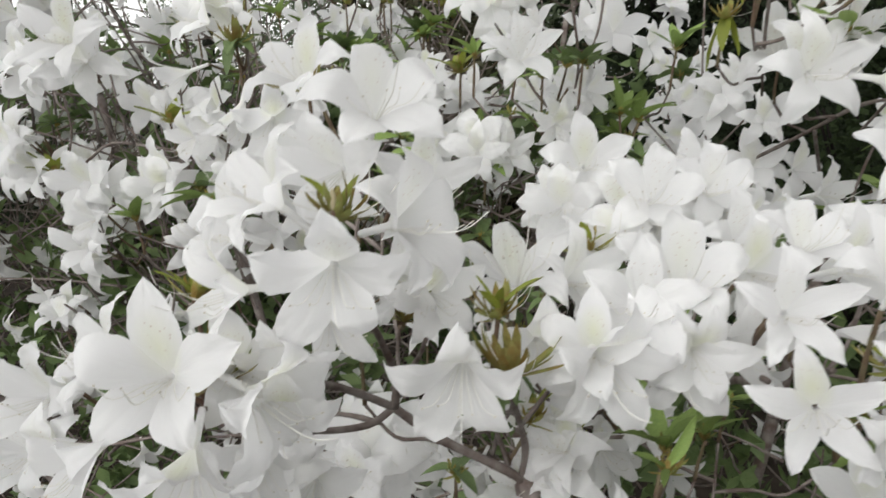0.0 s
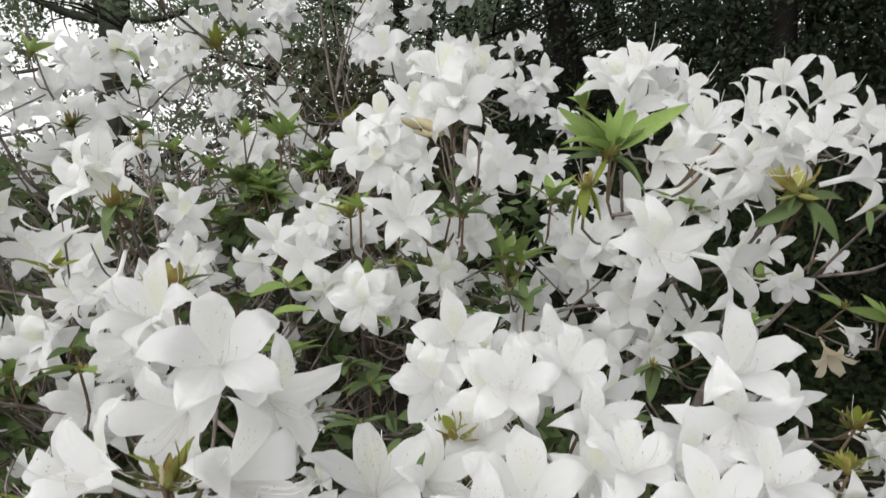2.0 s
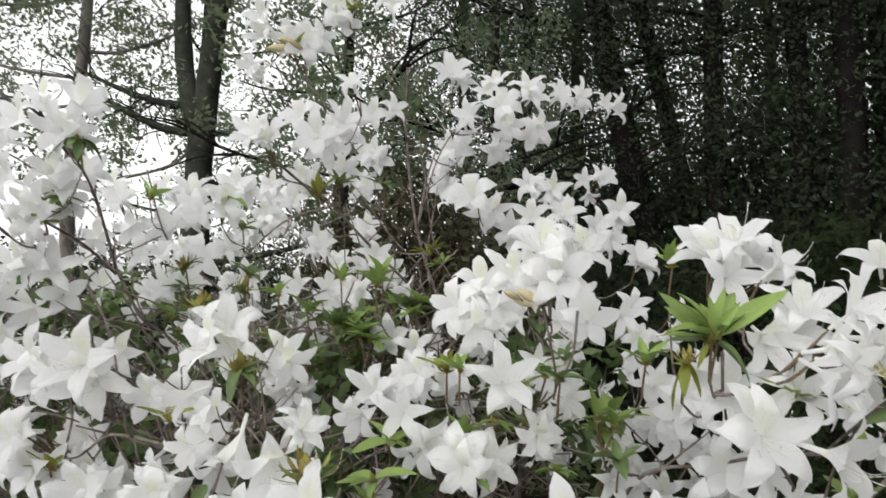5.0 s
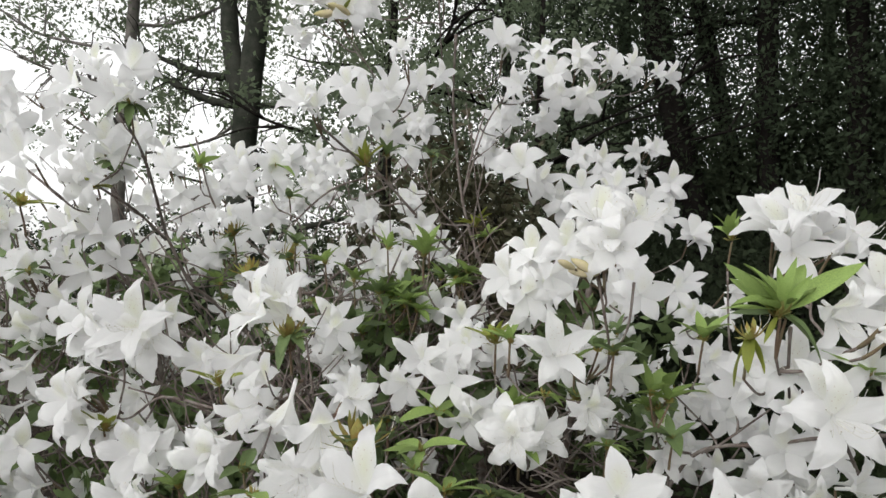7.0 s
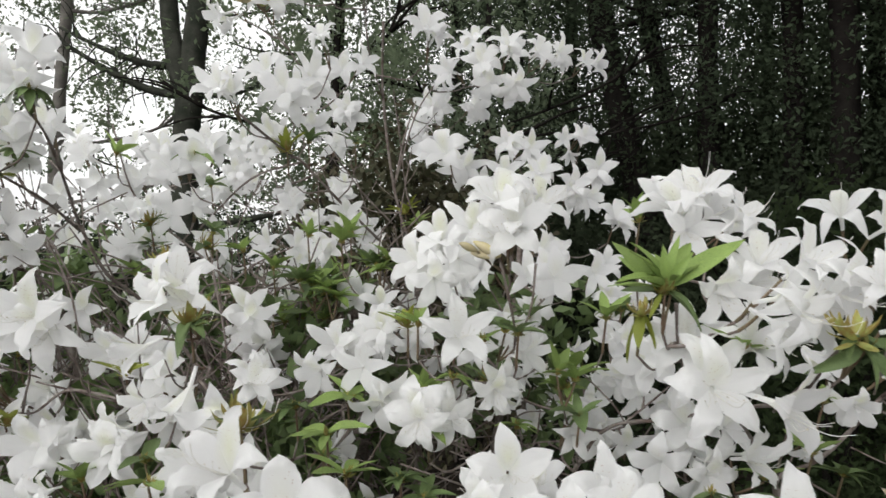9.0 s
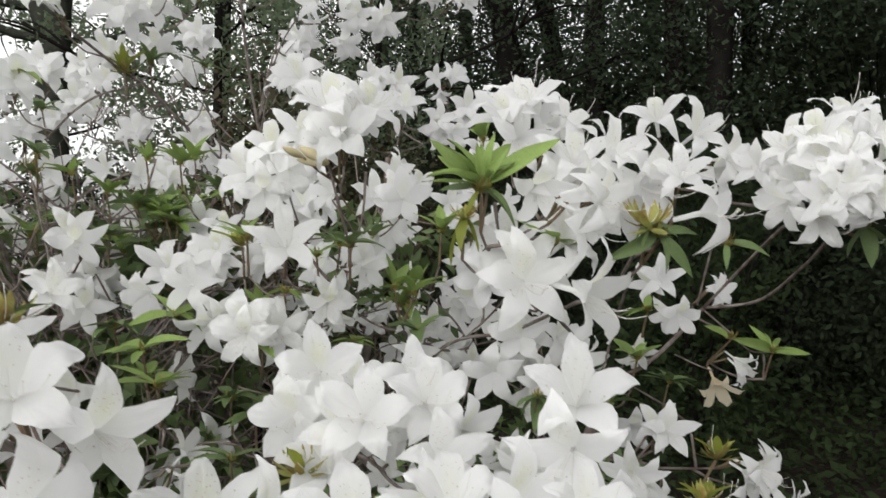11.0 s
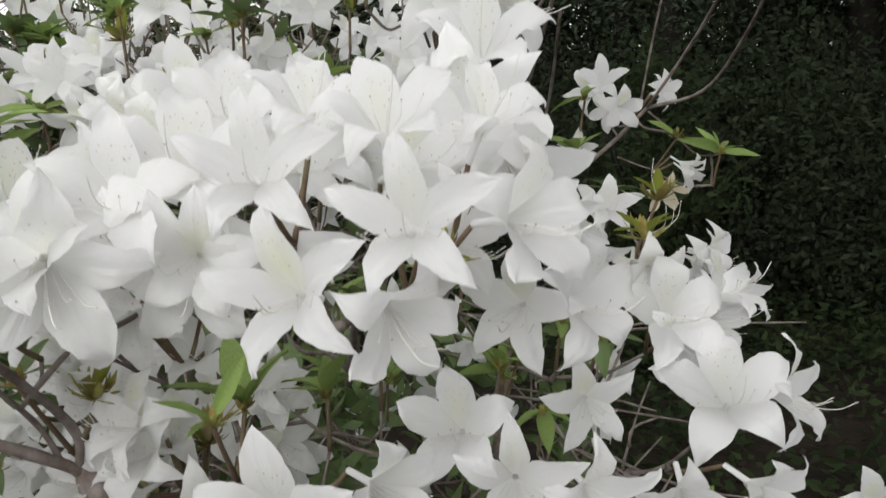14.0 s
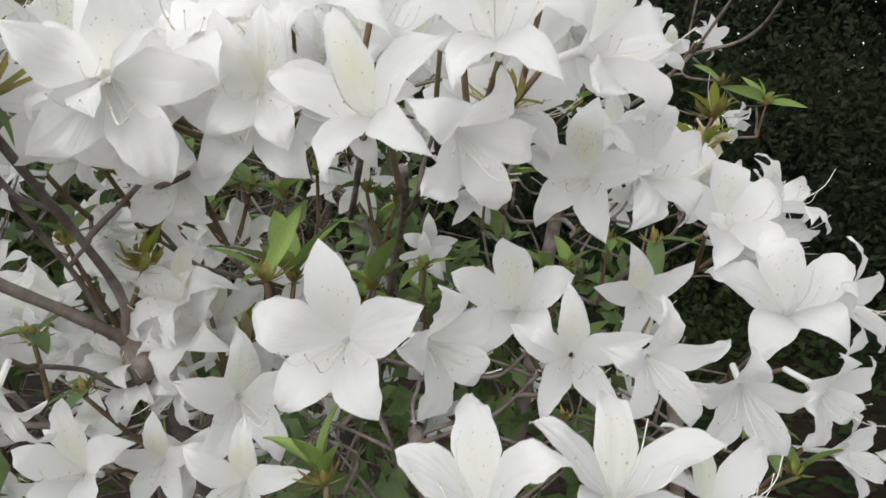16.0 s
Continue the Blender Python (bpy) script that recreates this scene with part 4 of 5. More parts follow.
truss_mate(0.024, 0.620, 1.421, -41, 6, 0.060)
truss_mate(0.046, 0.620, 1.442, -11, 37, 0.059)
truss_mate(0.040, 0.600, 1.407, -1, -20, 0.057)
truss_mate(0.061, 0.600, 1.425, 19, -4, 0.051)
truss_mate(0.251, 0.600, 1.471, -29, 41, 0.068)
truss_mate(0.259, 0.560, 1.474, -1, 50, 0.068)
truss_mate(0.251, 0.560, 1.449, -1, 0, 0.059)
truss_mate(0.279, 0.530, 1.456, 36, 36, 0.052)
truss_mate(0.252, 0.395, 1.391, 32, -4, 0.058)
truss_mate(0.271, 0.420, 1.418, 17, 36, 0.055)
truss_mate(0.294, 0.430, 1.403, 39, 2, 0.068)
truss_mate(0.240, 0.475, 1.404, -2, -20, 0.056, 2)
truss_mate(0.268, 0.470, 1.420, -1, 30, 0.061)
truss_mate(-0.293, 0.571, 1.375, -1, 15, 0.074)
truss_mate(-0.332, 0.600, 1.362, -46, -4, 0.065)
truss_mate(-0.180, 0.560, 1.387, -38, 18, 0.071)
truss_mate(-0.177, 0.580, 1.399, 8, 40, 0.064)
truss_mate(-0.196, 0.560, 1.351, -73, -22, 0.053, 2)
truss_mate(-0.146, 0.520, 1.324, -24, -67, 0.059, 2)
truss_mate(-0.114, 0.480, 1.313, 9, -15, 0.061)
truss_mate(-0.100, 0.520, 1.327, 28, 21, 0.045)
truss_mate(-0.204, 0.590, 1.301, -32, -14, 0.055)
truss_mate(-0.228, 0.600, 1.275, -32, -14, 0.056)
truss_mate(-0.059, 0.700, 1.338, -11, 20, 0.061)
truss_mate(-0.069, 0.680, 1.316, -21, -15, 0.052)
truss_mate(-0.018, 0.800, 1.375, -1, 25, 0.053)
truss_mate(-0.012, 0.700, 1.355, -11, 5, 0.050)
truss_mate(-0.025, 0.635, 1.324, -1, 10, 0.059)
truss_mate(-0.011, 0.630, 1.293, -1, -25, 0.056)
truss_mate(0.060, 0.560, 1.360, -1, 23, 0.063)
truss_mate(0.028, 0.575, 1.288, -16, -5, 0.057)
truss_mate(0.052, 0.594, 1.287, 24, 8, 0.056)
truss_mate(0.093, 0.590, 1.311, -1, -15, 0.050)
truss_mate(0.124, 0.620, 1.340, 40, -13, 0.048)
truss_mate(0.175, 0.750, 1.407, -1, 5, 0.064)
truss_mate(0.256, 0.900, 1.412, 9, 5, 0.062)
flower(0.174, 0.666, 1.331, 0, -67, 0.046, 2)
truss_mate(0.246, 0.760, 1.297, -52, -23, 0.054)
truss_mate(0.246, 0.630, 1.339, -1, 7, 0.059)
truss_mate(0.219, 0.433, 1.338, -11, 7, 0.070)
truss_mate(0.248, 0.410, 1.333, 34, -9, 0.068)
truss_mate(0.229, 0.500, 1.357, -30, 28, 0.064)
truss_mate(0.251, 0.450, 1.362, 18, 34, 0.058)
truss_mate(-0.169, 0.850, 1.320, 9, 0, 0.060)
truss_mate(-0.191, 0.850, 1.339, -11, 5, 0.050)
truss_mate(-0.196, 1.100, 1.407, -1, -5, 0.058)
truss_mate(-0.175, 1.120, 1.425, 19, 6, 0.052)
truss_mate(-0.134, 1.145, 1.443, -1, 5, 0.062)
truss_mate(-0.174, 1.300, 1.501, -1, 15, 0.058)
truss_mate(-0.116, 1.250, 1.498, 9, 5, 0.058)
truss_mate(-0.072, 1.218, 1.474, 9, -5, 0.058)
truss_mate(-0.284, 0.700, 1.330, -1, -5, 0.054)
truss_mate(-0.452, 0.750, 1.466, -30, 16, 0.070)
truss_mate(-0.425, 0.760, 1.462, 18, 11, 0.066)
truss_mate(-0.431, 0.740, 1.420, -1, -20, 0.069)
truss_mate(-0.421, 0.780, 1.435, 29, -4, 0.054)
truss_mate(-0.430, 0.700, 1.387, -21, -5, 0.066)
truss_mate(0.305, 0.750, 1.264, -1, -5, 0.045)
truss_mate(0.229, 0.750, 1.246, -1, 5, 0.046)
truss_mate(-0.361, 0.750, 1.245, -11, 5, 0.064)
truss_mate(-0.334, 0.750, 1.239, 19, -4, 0.056)
truss_mate(-0.373, 0.650, 1.268, -11, -5, 0.061)
truss_mate(-0.397, 0.800, 1.273, -1, 0, 0.054)
truss_mate(-0.386, 0.650, 1.300, -21, 5, 0.056)
truss_mate(-0.429, 1.050, 1.441, -1, 5, 0.052)
truss_mate(-0.174, 1.050, 1.369, -1, 5, 0.047)
truss_mate(-0.180, 0.950, 1.335, -1, -5, 0.047)
truss_mate(0.346, 0.500, 1.457, -35, 42, 0.055)
truss_mate(0.372, 0.490, 1.446, 17, 22, 0.053)
truss_mate(0.318, 0.410, 1.406, -14, 23, 0.041)
truss_mate(0.315, 0.380, 1.382, 49, 14, 0.060, 3)
truss_mate(0.396, 0.484, 1.428, 16, 2, 0.049)
truss_mate(0.406, 0.460, 1.420, -44, 2, 0.038)
truss_mate(0.417, 0.410, 1.431, -40, 40, 0.049)
truss_mate(0.455, 0.405, 1.432, 12, 41, 0.049)
truss_mate(0.417, 0.385, 1.398, -14, 8, 0.046)
truss_mate(0.416, 0.423, 1.408, -64, 6, 0.050)
truss_mate(0.451, 0.380, 1.396, 36, 2, 0.047)
truss_mate(0.410, 0.400, 1.380, -23, -27, 0.048)
truss_mate(0.454, 0.430, 1.449, -14, 69, 0.051)
truss_mate(0.444, 0.682, 1.320, -24, 23, 0.053)
truss_mate(0.430, 0.620, 1.293, -14, -7, 0.043)
truss_mate(0.493, 0.660, 1.310, 6, 3, 0.036)
truss_mate(0.082, 0.500, 1.250, -34, 20, 0.053)
truss_mate(0.113, 0.470, 1.265, -14, 45, 0.042)
truss_mate(0.149, 0.400, 1.268, 7, 28, 0.056)
truss_mate(0.170, 0.405, 1.250, 36, 2, 0.048)
truss_mate(0.130, 0.420, 1.249, -24, -2, 0.051)
truss_mate(0.215, 0.323, 1.283, -14, 41, 0.059)
truss_mate(0.210, 0.314, 1.263, -24, 3, 0.061)
truss_mate(0.221, 0.312, 1.242, 6, -29, 0.055)
truss_mate(0.201, 0.330, 1.249, -58, -18, 0.047)
truss_mate(0.474, 0.631, 1.226, -4, -42, 0.045, 4)
truss_mate(0.506, 0.643, 1.235, 30, -38, 0.038, 2)
truss_mate(0.367, 0.520, 1.208, -14, 25, 0.047)
truss_mate(0.290, 0.420, 1.212, -24, 3, 0.046)
truss_mate(0.315, 0.440, 1.186, -4, -17, 0.041)
truss_mate(0.454, 0.530, 1.169, 24, -8, 0.050, 0)
truss_mate(0.487, 0.540, 1.136, 26, -20, 0.053)
truss_mate(0.332, 0.400, 1.181, -13, -29, 0.042)
truss_mate(0.246, 0.720, 1.232, -14, 13, 0.049)
truss_mate(0.223, 0.750, 1.228, -34, 2, 0.044)
truss_mate(0.284, 0.740, 1.234, 6, 3, 0.040)
truss_mate(0.386, 0.620, 1.257, -14, 3, 0.036)
truss_mate(0.397, 0.450, 1.144, 26, -18, 0.052)
truss_mate(0.165, 0.226, 1.222, -18, 18, 0.047)
truss_mate(0.060, 0.271, 1.215, -18, 21, 0.045)
truss_mate(0.134, 0.241, 1.204, -18, 11, 0.049)
truss_mate(0.124, 0.249, 1.237, -13, 24, 0.046)
truss_mate(0.141, 0.275, 1.254, 11, 47, 0.043)
truss_mate(0.161, 0.245, 1.247, -11, 54, 0.044)
truss_mate(0.159, 0.245, 1.199, 13, -17, 0.045)
truss_mate(0.197, 0.245, 1.222, 33, 13, 0.052)
truss_mate(0.195, 0.262, 1.250, 11, 51, 0.045)
truss_mate(0.079, 0.290, 1.215, -3, 1, 0.044)
truss_mate(0.103, 0.280, 1.214, 8, -10, 0.043)
truss_mate(0.220, 0.297, 1.185, -33, 1, 0.054)
truss_mate(0.235, 0.287, 1.185, 13, 17, 0.053)
truss_mate(0.315, 0.354, 1.161, -13, 21, 0.061)
truss_mate(0.353, 0.370, 1.165, 30, 35, 0.053)
truss_mate(0.333, 0.330, 1.120, -23, 46, 0.067)
truss_mate(0.357, 0.328, 1.124, 38, 14, 0.054)
truss_mate(0.195, 0.304, 1.134, -28, 21, 0.049)
truss_mate(0.213, 0.293, 1.117, -13, 16, 0.052)
truss_mate(0.125, 0.244, 1.140, -13, 16, 0.050)
truss_mate(0.154, 0.275, 1.131, 25, 4, 0.048)
truss_mate(0.037, 0.360, 1.169, -43, 6, 0.036)
truss_mate(0.070, 0.330, 1.189, -14, -24, 0.045)
truss_mate(0.066, 0.352, 1.136, -34, 34, 0.052)
truss_mate(0.114, 0.386, 1.138, -13, 21, 0.039)
truss_mate(0.088, 0.385, 1.156, -12, 34, 0.036)
truss_mate(0.063, 0.360, 1.104, -43, -4, 0.054)
truss_mate(0.086, 0.339, 1.097, 7, 5, 0.058)
truss_mate(0.232, 0.270, 1.121, 6, -5, 0.047)
truss_mate(0.295, 0.307, 1.095, -14, -22, 0.054)
truss_mate(0.325, 0.302, 1.095, 16, -6, 0.049)
truss_mate(0.582, 0.500, 0.959, -13, 6, 0.062)
truss_mate(0.260, 0.330, 1.133, -23, 6, 0.045)
truss_mate(0.213, 0.600, 1.120, -13, 6, 0.046)
truss_mate(0.176, 0.650, 1.107, -13, 6, 0.045)
truss_mate(0.265, 0.550, 1.109, -14, -4, 0.039)
truss_mate(0.153, 0.200, 1.107, -39, 56, 0.045, 1)
truss_mate(0.189, 0.205, 1.103, -10, 61, 0.050, 1)
truss_mate(0.219, 0.210, 1.093, 18, 55, 0.045, 1)
truss_mate(0.028, 0.330, 1.075, -22, 28, 0.048)
truss_mate(0.090, 0.300, 1.077, -1, 16, 0.045)
truss_mate(0.055, 0.340, 1.073, -11, 6, 0.038)
truss_mate(0.020, 0.280, 1.123, -12, -34, 0.039)
truss_mate(0.003, 0.400, 1.129, -22, 6, 0.050)
truss_mate(0.219, 0.620, 1.129, -11, 6, 0.051)
truss_mate(0.246, 0.580, 1.169, -12, -4, 0.048)
truss_mate(0.361, 0.330, 1.050, 19, 5, 0.047)
truss_mate(-0.026, 0.273, 1.308, 11, 29, 0.056)
truss_mate(-0.056, 0.300, 1.321, -33, 36, 0.049)
truss_mate(-0.054, 0.234, 1.277, -55, 37, 0.049)
truss_mate(-0.018, 0.250, 1.269, 52, 18, 0.057)
truss_mate(-0.034, 0.215, 1.261, 0, -19, 0.050)
truss_mate(-0.068, 0.240, 1.248, -59, -3, 0.048)
truss_mate(-0.095, 0.235, 1.218, -8, 15, 0.059)
truss_mate(-0.119, 0.245, 1.220, -53, 28, 0.045)
truss_mate(-0.068, 0.235, 1.213, 54, -7, 0.057)
truss_mate(-0.080, 0.213, 1.201, 9, -39, 0.051)
truss_mate(-0.115, 0.222, 1.198, -39, -21, 0.050)
truss_mate(0.034, 0.328, 1.229, 0, 57, 0.068)
truss_mate(0.007, 0.245, 1.220, -14, -21, 0.052)
truss_mate(0.060, 0.269, 1.217, 14, -13, 0.060)
truss_mate(0.092, 0.380, 1.237, -11, 41, 0.057)
truss_mate(0.060, 0.335, 1.231, 32, 28, 0.056)
truss_mate(0.100, 0.294, 1.236, 0, 34, 0.059)
truss_mate(0.100, 0.290, 1.212, 0, -13, 0.056)
truss_mate(-0.044, 0.385, 1.119, -11, 29, 0.073)
truss_mate(0.078, 0.495, 1.094, 0, 19, 0.074)
truss_mate(-0.073, 0.300, 1.151, 0, 19, 0.052)
truss_mate(0.118, 0.500, 1.070, 10, 9, 0.066)
truss_mate(-0.309, 0.500, 1.065, -10, 9, 0.066)
truss_mate(-0.416, 0.700, 1.268, 0, 9, 0.069)
truss_mate(-0.335, 0.660, 1.196, -20, 8, 0.072)
truss_mate(-0.237, 0.600, 1.258, 0, -1, 0.060)
truss_mate(-0.217, 0.600, 1.206, 20, 8, 0.051)
truss_mate(-0.335, 0.700, 1.235, 0, 19, 0.059)
truss_mate(-0.236, 0.600, 1.259, -14, -1, 0.054)
truss_mate(-0.330, 0.700, 1.238, -4, -1, 0.063)
truss_mate(-0.181, 0.550, 1.222, -4, 9, 0.055)
truss_mate(-0.249, 0.500, 1.243, -14, -1, 0.045)
truss_mate(-0.131, 0.500, 1.272, -4, -11, 0.054)
truss_mate(-0.134, 0.700, 1.300, 6, 9, 0.059)
truss_mate(-0.391, 0.800, 1.271, -4, -1, 0.066)
truss_mate(0.413, 0.430, 1.428, -75, 36, 0.047)
truss_mate(0.425, 0.395, 1.421, -19, 38, 0.046)
truss_mate(0.480, 0.410, 1.423, 48, 32, 0.047)
truss_mate(0.433, 0.380, 1.394, 16, -8, 0.045)
truss_mate(0.408, 0.390, 1.394, -38, -8, 0.044)
truss_mate(0.481, 0.400, 1.385, 45, -28, 0.043)
truss_mate(0.403, 0.420, 1.392, -68, -19, 0.043)
truss_mate(0.276, 0.900, 1.381, -1, 5, 0.047)
truss_mate(0.297, 0.850, 1.383, 9, -5, 0.044)
truss_mate(0.284, 0.950, 1.427, -1, 15, 0.057)
truss_mate(0.328, 0.900, 1.412, 19, 6, 0.048)
truss_mate(0.281, 0.700, 1.355, -1, 15, 0.049)
truss_mate(0.257, 0.720, 1.282, -11, -5, 0.050)
truss_mate(0.298, 0.700, 1.263, 9, -15, 0.049)
truss_mate(0.203, 0.700, 1.280, -21, -5, 0.049)
truss_mate(0.173, 0.650, 1.258, -1, 5, 0.046)
truss_mate(0.268, 0.600, 1.314, -11, 5, 0.048)
truss_mate(0.250, 0.750, 1.338, -1, -5, 0.046)
truss_mate(0.133, 0.850, 1.354, -1, 5, 0.051)
truss_mate(0.169, 0.850, 1.375, 19, -4, 0.051)
truss_mate(-0.016, 0.338, 1.276, 22, 12, 0.062)
truss_mate(-0.039, 0.275, 1.288, -20, -2, 0.049)
truss_mate(-0.076, 0.265, 1.263, -41, 17, 0.044)
truss_mate(-0.056, 0.255, 1.223, 0, -31, 0.043)
truss_mate(-0.173, 0.300, 1.186, -30, 8, 0.051)
truss_mate(-0.006, 0.300, 1.233, 20, -2, 0.045)
truss_mate(0.151, 0.360, 1.246, 11, 29, 0.054)
truss_mate(0.138, 0.310, 1.241, 0, 19, 0.052)
truss_mate(0.081, 0.285, 1.231, 0, 19, 0.053)
truss_mate(0.041, 0.300, 1.212, 0, -1, 0.051)
truss_mate(0.126, 0.300, 1.212, 10, -1, 0.051)
truss_mate(0.176, 0.310, 1.241, 21, 18, 0.052)
truss_mate(0.188, 0.300, 1.212, 30, 8, 0.056)
truss_mate(-0.438, 0.850, 1.592, 18, 16, 0.060)
truss_mate(-0.478, 0.760, 1.607, -31, -4, 0.067)
truss_mate(-0.442, 0.900, 1.511, 9, 5, 0.055)
truss_mate(-0.412, 1.050, 1.544, -11, -5, 0.063)
truss_mate(-0.315, 1.100, 1.615, 9, 15, 0.066)
truss_mate(-0.424, 1.000, 1.496, 9, 5, 0.053)
truss_mate(-0.213, 1.050, 1.589, -1, 5, 0.054)
truss_mate(-0.258, 1.100, 1.617, -11, 5, 0.055)
truss_mate(-0.185, 1.100, 1.533, 9, -5, 0.053)
truss_mate(-0.121, 1.300, 1.574, -1, 5, 0.058)
truss_mate(-0.178, 0.950, 1.600, -21, 5, 0.057)
truss_mate(-0.136, 1.000, 1.625, 19, 6, 0.061)
truss_mate(-0.113, 1.100, 1.616, 9, -5, 0.057)
truss_mate(-0.094, 1.100, 1.673, -1, 15, 0.057)
truss_mate(0.020, 0.310, 1.190, -32, 6, 0.036)
truss_mate(0.032, 0.340, 1.197, -22, -4, 0.036)
truss_mate(0.019, 0.410, 1.154, -11, 6, 0.040)
truss_mate(-0.006, 0.390, 1.126, -22, 16, 0.045)
truss_mate(0.054, 0.430, 1.138, -11, 26, 0.043)
truss_mate(0.121, 0.450, 1.124, -1, 16, 0.042)
truss_mate(0.271, 0.620, 1.274, -25, 11, 0.059)
truss_mate(0.307, 0.620, 1.272, 15, 20, 0.059)
truss_mate(0.242, 0.600, 1.246, -25, 1, 0.052)
truss_mate(0.284, 0.600, 1.235, 5, -9, 0.057)
truss_mate(0.308, 0.580, 1.254, 20, 10, 0.056)
truss_mate(0.046, 0.400, 1.169, -2, -9, 0.049)
truss_mate(0.042, 0.360, 1.110, -22, 36, 0.039)
truss_mate(0.073, 0.380, 1.123, 0, 36, 0.048)
truss_mate(0.013, 0.380, 1.117, -41, -14, 0.041)
truss_mate(0.153, 0.500, 1.180, -11, 6, 0.043)
truss_mate(-0.504, 0.670, 1.606, 37, -3, 0.057)
truss_mate(-0.534, 0.740, 1.620, -40, -2, 0.059)
truss_mate(-0.551, 0.770, 1.584, 57, 10, 0.059)
truss_mate(-0.785, 0.840, 1.565, -22, 68, 0.074)
truss_mate(-0.585, 0.700, 1.533, -31, -53, 0.066)
truss_mate(-0.566, 0.730, 1.527, 3, 15, 0.056)
truss_mate(-0.458, 0.660, 1.534, -16, 25, 0.058)
truss_mate(-0.663, 0.720, 1.482, -5, -1, 0.061)
truss_mate(-0.681, 0.790, 1.483, 49, 13, 0.072)
truss_mate(-0.503, 0.660, 1.491, 24, 64, 0.050)
truss_mate(-0.562, 0.830, 1.517, -18, 26, 0.074)
truss_mate(-0.615, 0.680, 1.445, 16, -39, 0.061)
truss_mate(-0.556, 0.680, 1.460, -54, -27, 0.055)
truss_mate(-0.560, 0.760, 1.457, -10, 22, 0.061)
truss_mate(-0.553, 0.780, 1.467, 2, 14, 0.073)
truss_mate(-0.664, 0.730, 1.388, -49, -18, 0.058)
truss_mate(-0.564, 0.670, 1.407, 31, 14, 0.062)
truss_mate(-0.610, 0.790, 1.393, -39, -25, 0.073)
truss_mate(-0.479, 0.690, 1.418, -12, 34, 0.063)
truss_mate(-0.743, 0.840, 1.333, -51, 11, 0.069)
truss_mate(-0.615, 0.730, 1.361, -64, 60, 0.056)
truss_mate(-0.559, 0.750, 1.346, 17, 18, 0.060)
truss_mate(-0.486, 0.730, 1.354, 5, -30, 0.065)
truss_mate(-0.651, 0.730, 1.309, -9, 36, 0.064)
truss_mate(-0.581, 0.710, 1.311, -26, -19, 0.066)
truss_mate(-0.532, 0.710, 1.335, -55, 18, 0.062)
truss_mate(-0.481, 0.720, 1.316, -6, -38, 0.062)
truss_mate(-0.723, 0.820, 1.258, 71, 0, 0.072)
truss_mate(-0.569, 0.690, 1.279, 28, -1, 0.063)
truss_mate(-0.579, 0.790, 1.256, 5, -24, 0.061)
truss_mate(-0.525, 0.770, 1.262, -34, -23, 0.068)
truss_mate(-0.679, 0.740, 1.238, 4, 45, 0.064)
truss_mate(-0.625, 0.740, 1.221, 12, 12, 0.058)
truss_mate(-0.527, 0.690, 1.245, -31, 12, 0.051)
truss_mate(-0.471, 0.700, 1.236, 27, 9, 0.064)
truss_mate(-0.615, 0.680, 1.205, -8, 12, 0.061)
truss_mate(-0.637, 0.760, 1.172, -69, -22, 0.061)
truss_mate(-0.600, 0.810, 1.152, -14, 17, 0.069)
truss_mate(-0.554, 0.830, 1.155, -24, -7, 0.074)
truss_mate(0.099, 0.750, 1.414, -34, 12, 0.054)
truss_mate(0.143, 0.750, 1.409, 7, 13, 0.055)
truss_mate(0.067, 0.820, 1.402, -24, 23, 0.055)
truss_mate(0.169, 0.800, 1.439, 16, 2, 0.055)
truss_mate(-0.013, 0.720, 1.351, -34, 12, 0.053)
truss_mate(0.032, 0.750, 1.347, -4, 23, 0.053)
truss_mate(-0.048, 0.850, 1.384, -24, 3, 0.055)
truss_mate(0.087, 0.700, 1.335, -14, 13, 0.053)
truss_mate(0.130, 0.700, 1.343, 1, -7, 0.053)
truss_mate(-0.109, 0.950, 1.442, -24, 13, 0.056)
truss_mate(-0.160, 1.000, 1.508, -14, 23, 0.058)
truss_mate(-0.181, 0.950, 1.449, -34, 12, 0.058)
truss_mate(-0.082, 1.000, 1.497, 7, 13, 0.058)
truss_mate(-0.361, 0.800, 1.367, -1, 5, 0.063)
truss_mate(-0.250, 0.700, 1.331, -11, -5, 0.058)
truss_mate(-0.318, 0.950, 1.385, 19, 6, 0.066)
truss_mate(-0.266, 1.000, 1.457, -1, 5, 0.066)
truss_mate(-0.381, 1.000, 1.448, -21, 5, 0.070)
truss_mate(-0.157, 0.750, 1.362, 19, -4, 0.062)
truss_mate(-0.193, 0.620, 1.306, -32, -14, 0.057)
truss_mate(-0.384, 0.660, 1.368, -21, 15, 0.066)
truss_mate(-0.301, 0.600, 1.261, -1, 15, 0.059)
truss_mate(-0.390, 0.640, 1.297, -21, 5, 0.063)
truss_mate(0.087, 0.440, 1.282, -8, 20, 0.056)
truss_mate(0.144, 0.420, 1.275, 2, 25, 0.062)
truss_mate(0.112, 0.380, 1.266, -8, 20, 0.056)
truss_mate(0.073, 0.420, 1.260, -23, 10, 0.053)
truss_mate(-0.070, 0.250, 1.183, 10, -11, 0.047)
truss_mate(-0.058, 0.300, 1.146, 0, -1, 0.051)
truss_mate(-0.046, 0.370, 1.113, 0, 9, 0.048)
truss_mate(-0.021, 0.300, 1.243, 19, -7, 0.047)
truss_mate(-0.076, 0.250, 1.216, 16, 19, 0.046)
truss_mate(-0.059, 0.245, 1.202, 19, -7, 0.045)
truss_mate(-0.081, 0.245, 1.172, 0, -11, 0.046)
truss_mate(-0.043, 0.260, 1.233, 14, -16, 0.043)
